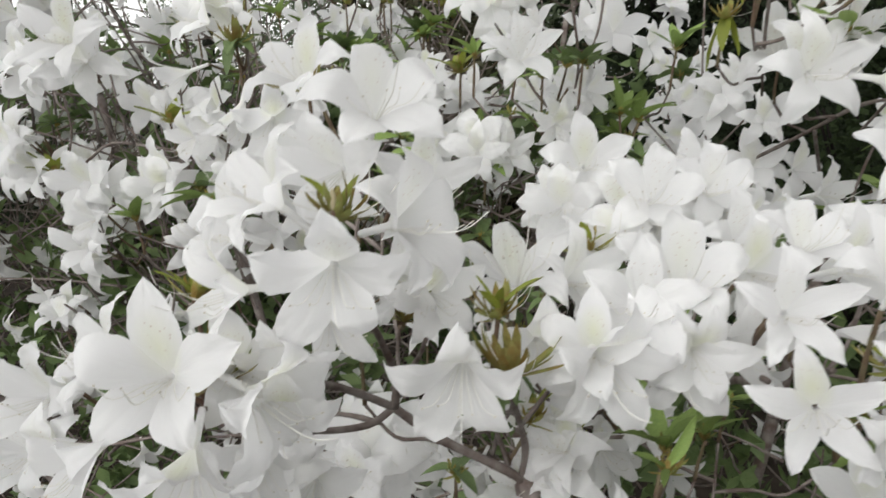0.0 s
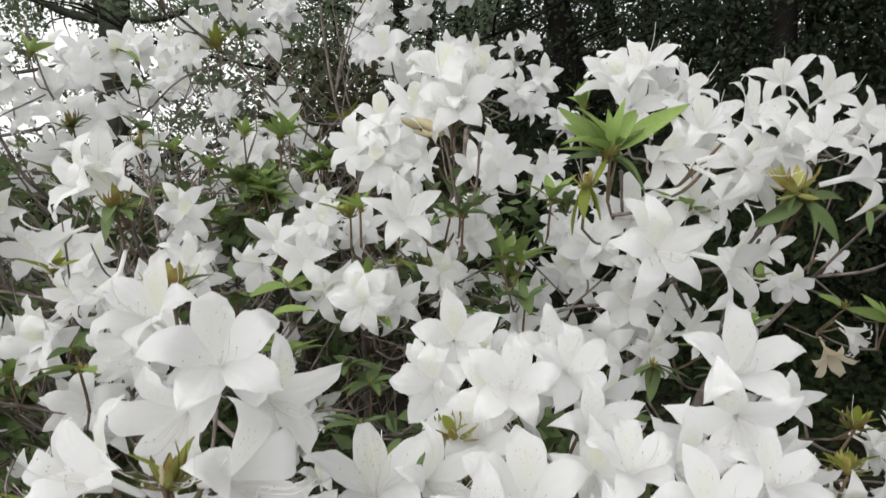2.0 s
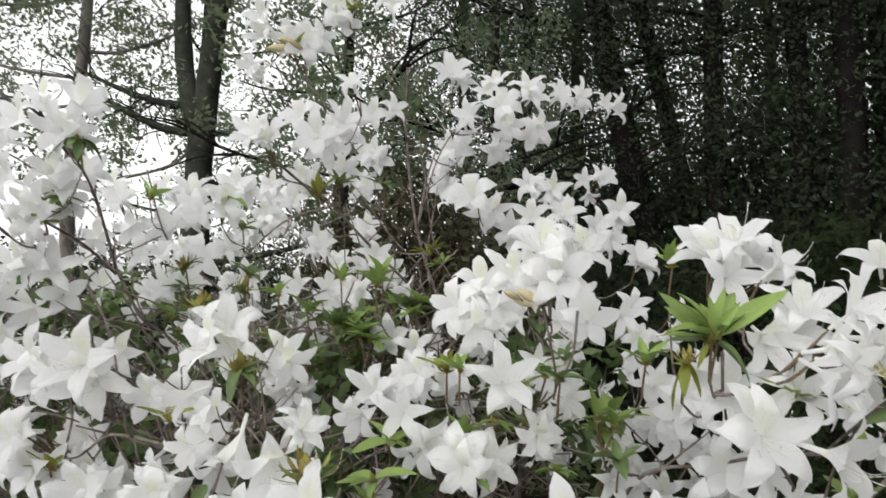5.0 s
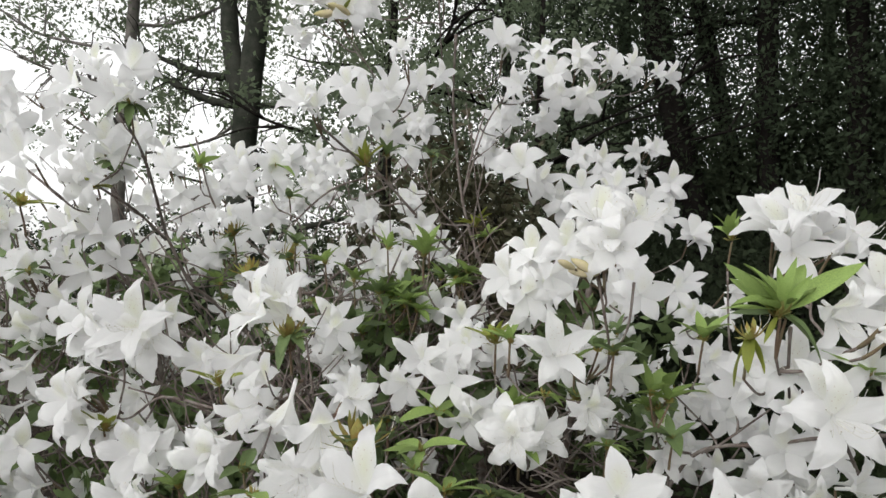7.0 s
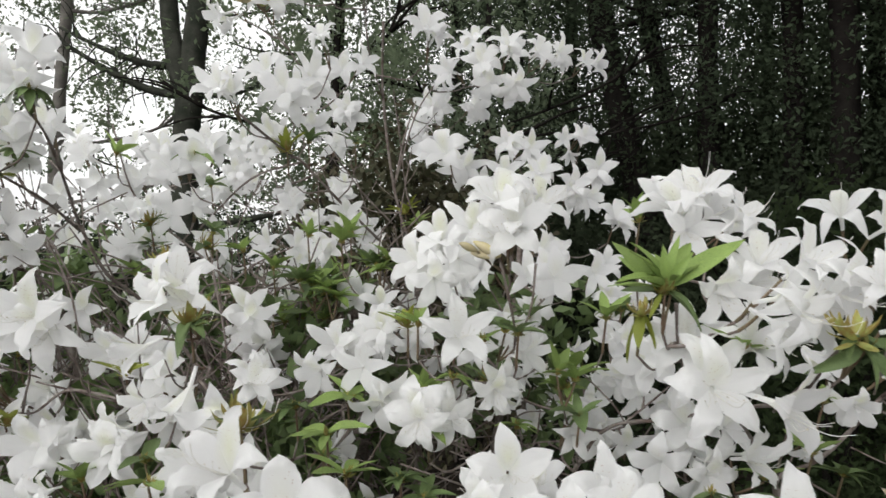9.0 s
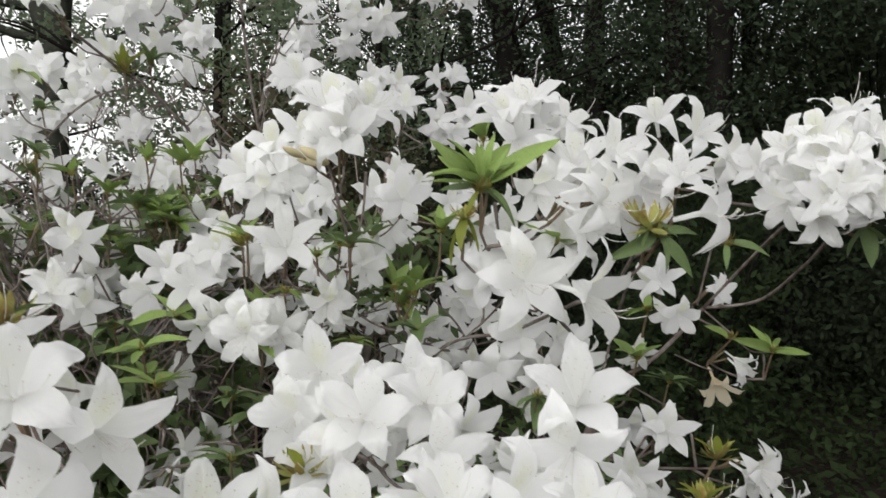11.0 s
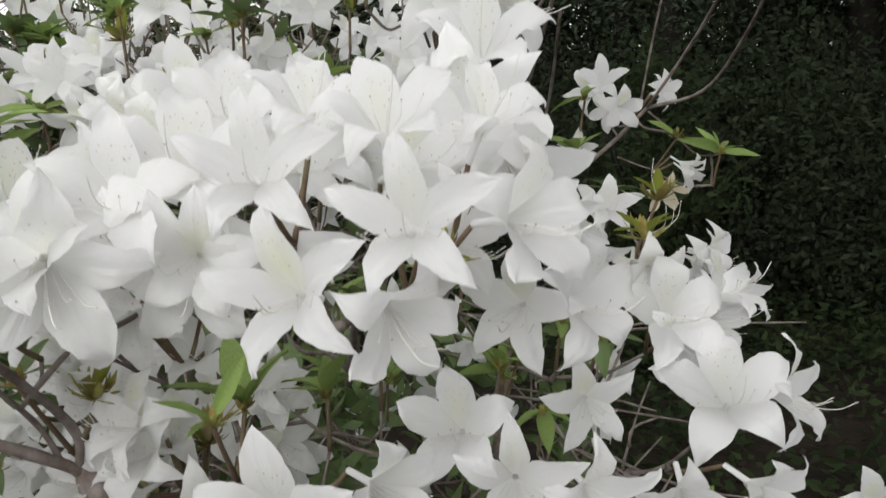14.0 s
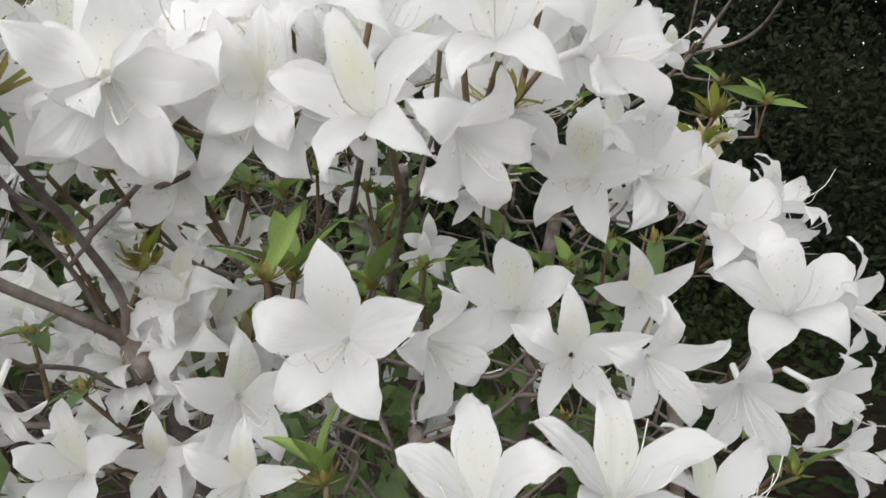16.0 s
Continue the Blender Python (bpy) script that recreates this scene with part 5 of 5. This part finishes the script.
truss_mate(-0.032, 0.400, 1.105, 0, 19, 0.048)

# leaf whorls: x, y, z, leaf length, leaves, degrees they rise, kind
whorl(0.287, 0.390, 1.376, 0.020, 5, -20, "b")
whorl(0.462, 0.420, 1.375, 0.032, 4, -50, "d")
whorl(0.328, 0.395, 1.200, 0.021, 6, 35, "y")
whorl(0.179, 0.650, 1.321, 0.033, 5, 40, "g")
whorl(0.088, 0.620, 1.317, 0.027, 5, 30, "d")
whorl(0.153, 0.620, 1.322, 0.030, 6, 40, "g")
whorl(0.193, 0.600, 1.374, 0.029, 5, 40, "g")
whorl(0.112, 0.580, 1.361, 0.028, 5, 20, "d")
whorl(-0.098, 0.900, 1.379, 0.033, 6, 30, "g")
whorl(-0.142, 1.000, 1.399, 0.037, 6, 30, "g")
whorl(-0.025, 0.500, 1.265, 0.034, 5, 20, "g")
whorl(0.378, 0.600, 1.255, 0.032, 5, 30, "g")
whorl(0.324, 0.580, 1.238, 0.030, 4, 20, "g")
whorl(0.342, 0.580, 1.217, 0.030, 5, 10, "d")
whorl(0.281, 0.450, 1.226, 0.028, 4, 0, "d")
whorl(0.024, 0.500, 1.211, 0.031, 4, 10, "d")
whorl(-0.101, 1.000, 1.409, 0.050, 7, 30, "g")
whorl(-0.127, 0.950, 1.378, 0.047, 7, 30, "g")
whorl(-0.067, 1.000, 1.384, 0.050, 7, 30, "g")
whorl(-0.127, 0.900, 1.351, 0.045, 6, 30, "g")
whorl(-0.054, 1.050, 1.421, 0.048, 7, 30, "g")
whorl(-0.101, 1.100, 1.435, 0.050, 6, 30, "d")
whorl(-0.155, 0.930, 1.577, 0.047, 6, 50, "y")
whorl(-0.130, 0.950, 1.592, 0.048, 5, 50, "d")
whorl(-0.277, 1.000, 1.536, 0.052, 5, 20, "d")
whorl(-0.285, 0.950, 1.575, 0.055, 2, 10, "g")
whorl(-0.415, 1.000, 1.581, 0.050, 4, 40, "g")
whorl(-0.382, 0.720, 1.603, 0.044, 5, -30, "d")
whorl(-0.436, 0.750, 1.514, 0.038, 5, 20, "y")
whorl(-0.428, 0.780, 1.547, 0.039, 4, -10, "d")
whorl(-0.069, 0.370, 1.326, 0.025, 4, 30, "b")
whorl(-0.155, 0.545, 1.371, 0.039, 7, 0, "b")
whorl(0.016, 0.660, 1.361, 0.030, 6, 40, "y")
whorl(-0.037, 0.620, 1.301, 0.036, 6, 10, "g")
whorl(0.031, 0.640, 1.303, 0.037, 5, 50, "g")
whorl(0.057, 0.600, 1.322, 0.030, 3, 0, "g")
whorl(0.165, 0.660, 1.302, 0.034, 6, 30, "g")
whorl(0.140, 0.700, 1.367, 0.032, 6, 40, "d")
whorl(0.263, 0.800, 1.370, 0.040, 7, 20, "d")
whorl(0.194, 0.500, 1.383, 0.034, 3, -60, "y")
whorl(-0.002, 1.200, 1.516, 0.055, 6, 40, "y")
whorl(0.018, 1.200, 1.496, 0.050, 7, 30, "g")
whorl(-0.208, 1.000, 1.802, 0.051, 5, 60, "y")
whorl(-0.125, 1.000, 1.869, 0.051, 6, 50, "y")
whorl(-0.070, 1.000, 1.601, 0.046, 5, 30, "d")
whorl(-0.357, 1.000, 1.449, 0.045, 6, 30, "d")
whorl(-0.391, 1.050, 1.458, 0.043, 6, 30, "g")
whorl(0.254, 0.700, 1.468, 0.042, 5, 60, "g")
whorl(0.242, 0.440, 1.365, 0.034, 3, 20, "g")
whorl(-0.358, 0.650, 1.269, 0.037, 5, 20, "y")
whorl(-0.080, 0.600, 1.295, 0.037, 6, 10, "d")
whorl(-0.046, 0.550, 1.282, 0.034, 6, 10, "g")
whorl(-0.248, 0.650, 1.316, 0.032, 4, 20, "y")
whorl(0.110, 0.330, 1.148, 0.034, 5, 40, "g")
whorl(0.146, 0.370, 1.137, 0.031, 5, 30, "g")
whorl(-0.120, 0.330, 1.226, 0.023, 6, 40, "y")
whorl(-0.084, 0.250, 1.213, 0.020, 4, 50, "b")
whorl(-0.040, 0.330, 1.199, 0.020, 5, 40, "d")
whorl(-0.168, 0.500, 1.258, 0.036, 4, 10, "g")
whorl(0.170, 0.620, 1.316, 0.034, 6, 30, "g")
whorl(0.171, 0.660, 1.302, 0.031, 5, 10, "g")
whorl(-0.165, 0.800, 1.364, 0.038, 6, 30, "g")
whorl(0.022, 0.275, 1.231, 0.020, 4, 60, "y")
whorl(0.027, 0.262, 1.211, 0.020, 3, -40, "b")
whorl(-0.035, 0.235, 1.275, 0.020, 2, 60, "y")
whorl(-0.017, 0.300, 1.223, 0.020, 3, 60, "y")
whorl(0.077, 0.370, 1.242, 0.020, 3, 60, "y")
whorl(-0.066, 0.900, 1.393, 0.042, 6, 30, "d")
whorl(-0.433, 0.800, 1.315, 0.038, 7, 20, "d")
whorl(-0.298, 0.700, 1.201, 0.034, 6, 20, "d")
whorl(0.026, 0.600, 1.367, 0.028, 6, 40, "g")
whorl(0.082, 0.420, 1.103, 0.020, 4, 60, "y")
whorl(0.044, 0.360, 1.198, 0.020, 4, -40, "d")
whorl(0.163, 0.500, 1.157, 0.026, 5, 30, "g")
whorl(0.118, 0.250, 1.098, 0.022, 4, 60, "g")
whorl(0.241, 0.400, 1.134, 0.024, 4, 30, "g")
whorl(0.342, 0.330, 1.043, 0.023, 4, 40, "g")
whorl(0.328, 0.340, 1.055, 0.021, 4, 0, "d")
whorl(0.043, 0.450, 1.201, 0.020, 6, 20, "d")
whorl(0.076, 0.500, 1.185, 0.020, 7, 20, "d")
whorl(0.236, 0.360, 1.068, 0.025, 4, 0, "d")
whorl(0.249, 0.550, 1.178, 0.025, 5, 10, "d")
whorl(0.350, 0.420, 1.220, 0.021, 5, 35, "y")
whorl(0.283, 0.360, 1.154, 0.020, 3, -30, "d")
whorl(0.193, 0.500, 1.103, 0.025, 7, 30, "g")
whorl(0.153, 0.520, 1.106, 0.023, 6, 30, "g")
whorl(0.250, 0.420, 1.121, 0.028, 4, 40, "g")
whorl(0.285, 0.450, 1.085, 0.030, 5, 0, "g")
whorl(0.325, 0.340, 1.064, 0.022, 5, 10, "g")
whorl(0.181, 0.270, 1.210, 0.020, 2, 0, "y")
whorl(-0.056, 0.600, 1.252, 0.039, 6, 20, "g")
whorl(0.012, 0.600, 1.231, 0.037, 6, 20, "d")
whorl(0.032, 0.600, 1.216, 0.037, 5, 20, "d")
whorl(-0.263, 0.600, 1.232, 0.033, 7, 30, "g")
whorl(-0.190, 0.550, 1.262, 0.042, 3, 20, "d")
whorl(0.441, 0.660, 1.218, 0.042, 6, 10, "d")
whorl(0.266, 0.550, 1.235, 0.039, 4, -30, "d")
whorl(0.388, 0.600, 1.300, 0.031, 4, 10, "g")
whorl(0.201, 0.457, 1.404, 0.024, 8, 60, "g")
whorl(-0.478, 0.690, 1.488, 0.035, 5, 25, "y")
whorl(-0.601, 0.790, 1.389, 0.040, 5, 25, "d")
whorl(-0.561, 0.710, 1.421, 0.036, 5, 43, "d")
whorl(-0.552, 0.700, 1.237, 0.035, 5, 26, "y")
whorl(-0.483, 0.730, 1.341, 0.037, 5, 14, "d")
whorl(-0.574, 0.740, 1.403, 0.037, 5, 5, "y")
whorl(-0.458, 0.680, 1.418, 0.034, 5, 6, "d")
whorl(-0.624, 0.710, 1.328, 0.036, 5, 42, "g")
whorl(-0.583, 0.700, 1.409, 0.036, 5, 44, "d")
whorl(-0.563, 0.740, 1.185, 0.037, 5, 38, "y")
whorl(-0.121, 0.840, 1.402, 0.045, 7, 35, "d")
whorl(-0.151, 0.830, 1.368, 0.040, 7, 31, "d")
whorl(-0.085, 0.820, 1.392, 0.044, 7, 28, "g")
whorl(-0.063, 0.880, 1.462, 0.048, 6, 42, "g")
whorl(-0.093, 0.890, 1.379, 0.049, 6, 28, "d")
whorl(-0.096, 0.890, 1.352, 0.041, 5, 32, "g")
whorl(-0.018, 0.860, 1.415, 0.043, 7, 44, "d")
whorl(-0.108, 0.860, 1.397, 0.050, 7, 47, "g")
whorl(-0.033, 0.870, 1.348, 0.041, 6, 48, "d")
whorl(-0.072, 0.820, 1.383, 0.047, 7, 24, "g")
whorl(-0.155, 0.900, 1.362, 0.042, 5, 29, "g")
whorl(-0.152, 0.840, 1.416, 0.040, 7, 36, "g")
whorl(-0.103, 0.860, 1.397, 0.050, 6, 32, "g")
whorl(-0.114, 0.860, 1.458, 0.039, 5, 49, "g")
whorl(-0.065, 0.800, 1.448, 0.046, 6, 27, "g")
whorl(-0.028, 0.850, 1.422, 0.045, 7, 45, "d")
whorl(-0.145, 0.880, 1.349, 0.043, 7, 40, "g")
whorl(-0.022, 0.830, 1.416, 0.042, 6, 15, "g")
whorl(-0.014, 0.840, 1.430, 0.046, 5, 17, "g")
whorl(-0.088, 0.840, 1.387, 0.047, 7, 32, "d")
whorl(-0.348, 0.920, 1.408, 0.036, 4, 14, "g")
whorl(-0.320, 0.890, 1.473, 0.041, 4, 15, "b")
whorl(-0.339, 0.920, 1.389, 0.040, 3, 15, "d")
whorl(-0.226, 0.840, 1.460, 0.037, 5, 34, "d")
whorl(-0.242, 0.880, 1.374, 0.034, 3, 3, "d")
whorl(-0.186, 0.830, 1.437, 0.032, 5, 47, "g")
whorl(-0.195, 0.820, 1.390, 0.033, 5, 4, "g")
whorl(-0.241, 0.860, 1.442, 0.040, 4, 17, "b")
whorl(-0.270, 0.800, 1.422, 0.033, 3, 0, "b")
whorl(-0.252, 0.890, 1.368, 0.033, 4, 41, "g")
whorl(0.117, 0.630, 1.271, 0.038, 5, 14, "g")
whorl(0.037, 0.620, 1.272, 0.038, 5, 33, "g")
whorl(0.104, 0.610, 1.361, 0.032, 4, 30, "d")
whorl(0.036, 0.590, 1.278, 0.030, 6, 29, "g")
whorl(0.084, 0.610, 1.352, 0.037, 4, 19, "g")
whorl(0.176, 0.630, 1.280, 0.032, 6, 32, "d")
whorl(0.149, 0.420, 1.181, 0.021, 4, 2, "d")
whorl(0.164, 0.420, 1.175, 0.021, 4, 12, "d")
whorl(0.124, 0.450, 1.191, 0.022, 4, 2, "d")
whorl(0.236, 0.450, 1.183, 0.024, 4, 38, "g")
whorl(0.252, 0.400, 1.137, 0.021, 4, 42, "g")
whorl(0.287, 0.420, 1.149, 0.023, 4, 2, "g")
whorl(0.179, 0.420, 1.138, 0.022, 4, 3, "g")
whorl(0.041, 0.340, 1.193, 0.020, 4, 10, "d")
whorl(0.067, 0.360, 1.186, 0.020, 5, 30, "g")
whorl(0.025, 0.340, 1.165, 0.020, 4, 30, "d")
whorl(0.007, 0.350, 1.126, 0.020, 4, 20, "d")
whorl(0.074, 0.370, 1.173, 0.020, 5, 20, "g")
whorl(0.091, 0.380, 1.183, 0.020, 5, 20, "d")
whorl(0.047, 0.360, 1.151, 0.020, 4, 50, "y")
whorl(0.025, 0.350, 1.102, 0.020, 4, 10, "d")
whorl(0.106, 0.380, 1.180, 0.020, 5, 30, "g")

# leaf sprays: kind, twig tip, leaf tips
spray("g", (0.196, 0.455, 1.403), (0.154, 0.445, 1.404), (0.161, 0.460, 1.434), (0.180, 0.450, 1.436), (0.198, 0.460, 1.433), (0.204, 0.450, 1.438), (0.221, 0.470, 1.440), (0.253, 0.460, 1.436), (0.160, 0.430, 1.417), (0.172, 0.440, 1.430), (0.190, 0.440, 1.428), (0.209, 0.440, 1.426), (0.214, 0.450, 1.420), (0.168, 0.470, 1.424))
spray("d", (0.193, 0.457, 1.402), (0.222, 0.440, 1.384), (0.169, 0.470, 1.401))
spray("y", (0.195, 0.457, 1.400), (0.184, 0.452, 1.381))
spray("g", (0.545, 0.640, 1.250), (0.502, 0.630, 1.265), (0.528, 0.650, 1.276), (0.530, 0.630, 1.270), (0.562, 0.650, 1.265), (0.589, 0.640, 1.245), (0.554, 0.620, 1.257))
spray("d", (0.292, 0.390, 1.370), (0.262, 0.385, 1.354), (0.312, 0.380, 1.345), (0.295, 0.375, 1.349), (0.321, 0.390, 1.373))
spray("d", (0.357, 0.420, 1.364), (0.384, 0.410, 1.359), (0.351, 0.410, 1.347))
spray("g", (0.101, 0.298, 1.153), (0.083, 0.290, 1.164), (0.114, 0.298, 1.177), (0.094, 0.280, 1.153))
spray("g", (0.492, 0.630, 1.267), (0.458, 0.620, 1.280))

# closed buds
closed_bud(0.094, 0.555, 1.426, -74, 26, 0.027)
closed_bud(0.094, 0.555, 1.426, -88, 5, 0.025)
closed_bud(-0.192, 1.000, 1.807, -40, 6, 0.047)
closed_bud(-0.209, 1.000, 1.811, -61, -12, 0.043)
closed_bud(0.061, 0.400, 1.087, -44, 55, 0.021)
closed_bud(0.085, 0.420, 1.103, -9, 65, 0.018)
closed_bud(0.057, 0.300, 1.205, 34, -42, 0.018)
closed_bud(-0.036, 0.230, 1.276, 0, 78, 0.008)
closed_bud(0.074, 0.550, 1.430, -49, 16, 0.021)

# shaded flowers deep inside the bushes
for lo, hi, count in (((-0.45, 0.62, 0.92), (0.5, 0.8, 1.22), 34), ((-0.8, 0.95, 1.2), (-0.05, 1.45, 1.52), 80), ((-0.1, 0.95, 1.15), (0.36, 1.3, 1.46), 36), ((-0.55, 0.6, 0.95), (0.0, 0.85, 1.24), 44), ((-0.95, 0.72, 0.85), (-0.45, 1.1, 1.3), 45), ((-1.0, 0.80, 1.22), (-0.52, 1.15, 1.46), 46)):
    for k in range(count):
        flower(rnd.uniform(lo[0], hi[0]), rnd.uniform(lo[1], hi[1]), rnd.uniform(lo[2], hi[2]), rnd.gauss(0, 35), rnd.gauss(12, 25), rnd.uniform(0.045, 0.062))


def grow():
    """Stalks from flowers and whorls to shared nodes, and twigs from the nodes to the nearest wood below."""
    groups = []
    for p, way, owner in NODES:
        for g in groups:
            if g[3] == owner and (g[0] - p).length < 0.035 and len(g[2]) < 6:
                g[2].append(p)
                g[0] = sum(g[2], Vector()) / len(g[2])
                g[1] = (g[1] + way)
                break
        else:
            groups.append([p.copy(), way.copy(), [p], owner])
    todo = []
    for c, way, points, owner in groups:
        w = way.normalized()
        node = c - w * 0.014 + Vector((0, 0.008, -0.016))
        for p in points:
            mid = p.lerp(node, 0.5) + Vector((0, 0.002, -0.002))
            v, f = tube(smooth_path([p + (p - node) * 0.02, mid, node], 3), 0.0010, 0.0013, 5)
            part(new("stalk", mesh_of("stalk", v, f, GREEN_TWIG)), owner)
        todo.append((node, w, owner))
    todo.sort(key=lambda q: min((q[0] - s[0]).length for s in SKELETON))
    for node, w, owner in todo:
        best = min(SKELETON, key=lambda s: (s[0] - node).length + 1.6 * max(0.0, s[0].z - node.z + 0.02) + 0.5 * max(0.0, node.y - s[0].y))[0]
        d = (best - node).length
        path = smooth_path([node, node.lerp(best, 0.35) - w * 0.12 * d + Vector((0, 0, -0.10 * d)), node.lerp(best, 0.7) + Vector((rnd.uniform(-0.06, 0.06) * d, 0.03 * d, -0.08 * d)), best], 4)
        v, f = tube(path, 0.0009, 0.0010 + min(0.0012, 0.006 * d), 6, 0.25)
        part(new("twig", mesh_of("twig", v, f, TWIG)), owner)
        SKELETON.extend((q, 0.0014) for q in path[2:-1])


grow()


def fill(owner, seed, boxes, leaves, twigs):
    """The bush's inner leaves and thin twigs, past counting."""
    rng = np.random.default_rng(seed)
    pts, tv, tf = [], [], []
    for lo, hi, share in boxes:
        lo, hi = np.array(lo), np.array(hi)
        c = rng.uniform(lo, hi, size=(max(6, int(70 * share)), 3))
        pts.append(c[rng.integers(0, len(c), int(leaves * share))] + rng.normal(size=(int(leaves * share), 3)) * 0.02)
        for k in range(int(twigs * share)):
            a = Vector(rng.uniform(lo, hi))
            b = a + Vector((rng.normal() * 0.07, rng.normal() * 0.04, rng.normal() * 0.07 + 0.02))
            v, f = tube(smooth_path([a, a.lerp(b, 0.5) + Vector((rng.normal() * 0.012, 0, 0.004)), b], 3), 0.0015, 0.0009, 5, 0.3)
            tf += [tuple(i + len(tv) for i in q) for q in f]
            tv += v
    pts = np.concatenate(pts)
    tagged(part(new("inner_foliage", leaf_cloud("inner_foliage", pts, 0.032, LEAF_DARK, seed)), owner), kind="stuff")
    tagged(part(new("twig_thicket", mesh_of("twig_thicket", tv, tf, TWIG)), owner), kind="stuff")


fill(BUSHES["front"], 301, (((0.0, 0.60, 0.75), (0.45, 0.85, 1.16), 0.6), ((0.05, 0.55, 0.35), (0.42, 0.9, 0.78), 0.5)), 1500, 180)
fill(BUSHES["front_twiggy"], 303, (((-0.35, 0.60, 0.75), (0.0, 0.85, 1.16), 0.5), ((-0.3, 0.62, 0.35), (0.0, 0.9, 0.78), 0.4)), 1500, 180)
fill(BUSHES["near"], 304, (((0.05, 0.42, 0.7), (0.40, 0.65, 1.05), 0.6),), 1500, 180)
fill(BUSHES["back"], 302, (((-0.3, 0.9, 0.9), (0.25, 1.3, 1.38), 0.8), ((-0.3, 0.85, 1.1), (0.0, 1.1, 1.4), 0.5), ((-0.25, 1.0, 0.35), (0.2, 1.4, 0.9), 0.5), ((-0.30, 0.80, 1.05), (-0.10, 0.90, 1.26), 0.7)), 2200, 400)
fill(BUSHES["back_leafy"], 305, (((-0.65, 0.9, 0.9), (-0.3, 1.3, 1.44), 0.6), ((-0.9, 0.85, 1.2), (-0.4, 1.2, 1.46), 0.5), ((-1.0, 0.75, 0.8), (-0.4, 1.15, 1.28), 0.9), ((-0.7, 0.95, 0.35), (-0.25, 1.3, 0.9), 0.5), ((-0.40, 0.80, 1.05), (-0.28, 0.90, 1.26), 0.3)), 2200, 400)


def brush(owner, seed, lo, hi, count, rise, spread):
    """Bare grey twigs that fork and climb between the blooms, past counting."""
    rng = np.random.default_rng(seed)
    tv, tf = [], []

    def twig(path, r0, r1):
        v, f = tube(path, r0, r1, 5, 0.35)
        tf.extend(tuple(i + len(tv) for i in q) for q in f)
        tv.extend(v)

    for k in range(count):
        a = Vector(rng.uniform(lo, hi))
        way = Vector((rng.normal() * spread - 0.15, rng.normal() * 0.25 - 0.2, 1.0)).normalized()
        long = rise * rng.uniform(0.6, 1.2)
        bow = Vector((rng.normal(), rng.normal() * 0.5, 0)) * 0.10 * long
        main = smooth_path([a, a + way * long * 0.35 + bow, a + way * long * 0.7 + bow * 0.6, a + way * long], 4)
        twig(main, 0.0014, 0.0007)
        for j in range(rng.integers(2, 5)):
            p = main[int(len(main) * rng.uniform(0.35, 0.95))]
            e = p + (way + Vector((rng.normal() * 0.7, rng.normal() * 0.4, rng.normal() * 0.25))).normalized() * long * rng.uniform(0.2, 0.45)
            twig(smooth_path([p, p.lerp(e, 0.5) + Vector((0, 0, -0.006)), e], 3), 0.0008, 0.0005)
    tagged(part(new("twig_brush", mesh_of("twig_brush", tv, tf, TWIG)), owner), kind="stuff")


brush(BUSHES["back_leafy"], 311, (-0.75, 0.72, 1.05), (-0.32, 1.00, 1.38), 30, 0.22, 0.45)
brush(BUSHES["front_twiggy"], 312, (-0.45, 0.62, 1.00), (-0.10, 0.80, 1.26), 22, 0.18, 0.45)
brush(BUSHES["back"], 313, (-0.30, 0.95, 1.25), (0.06, 1.25, 1.50), 16, 0.20, 0.40)
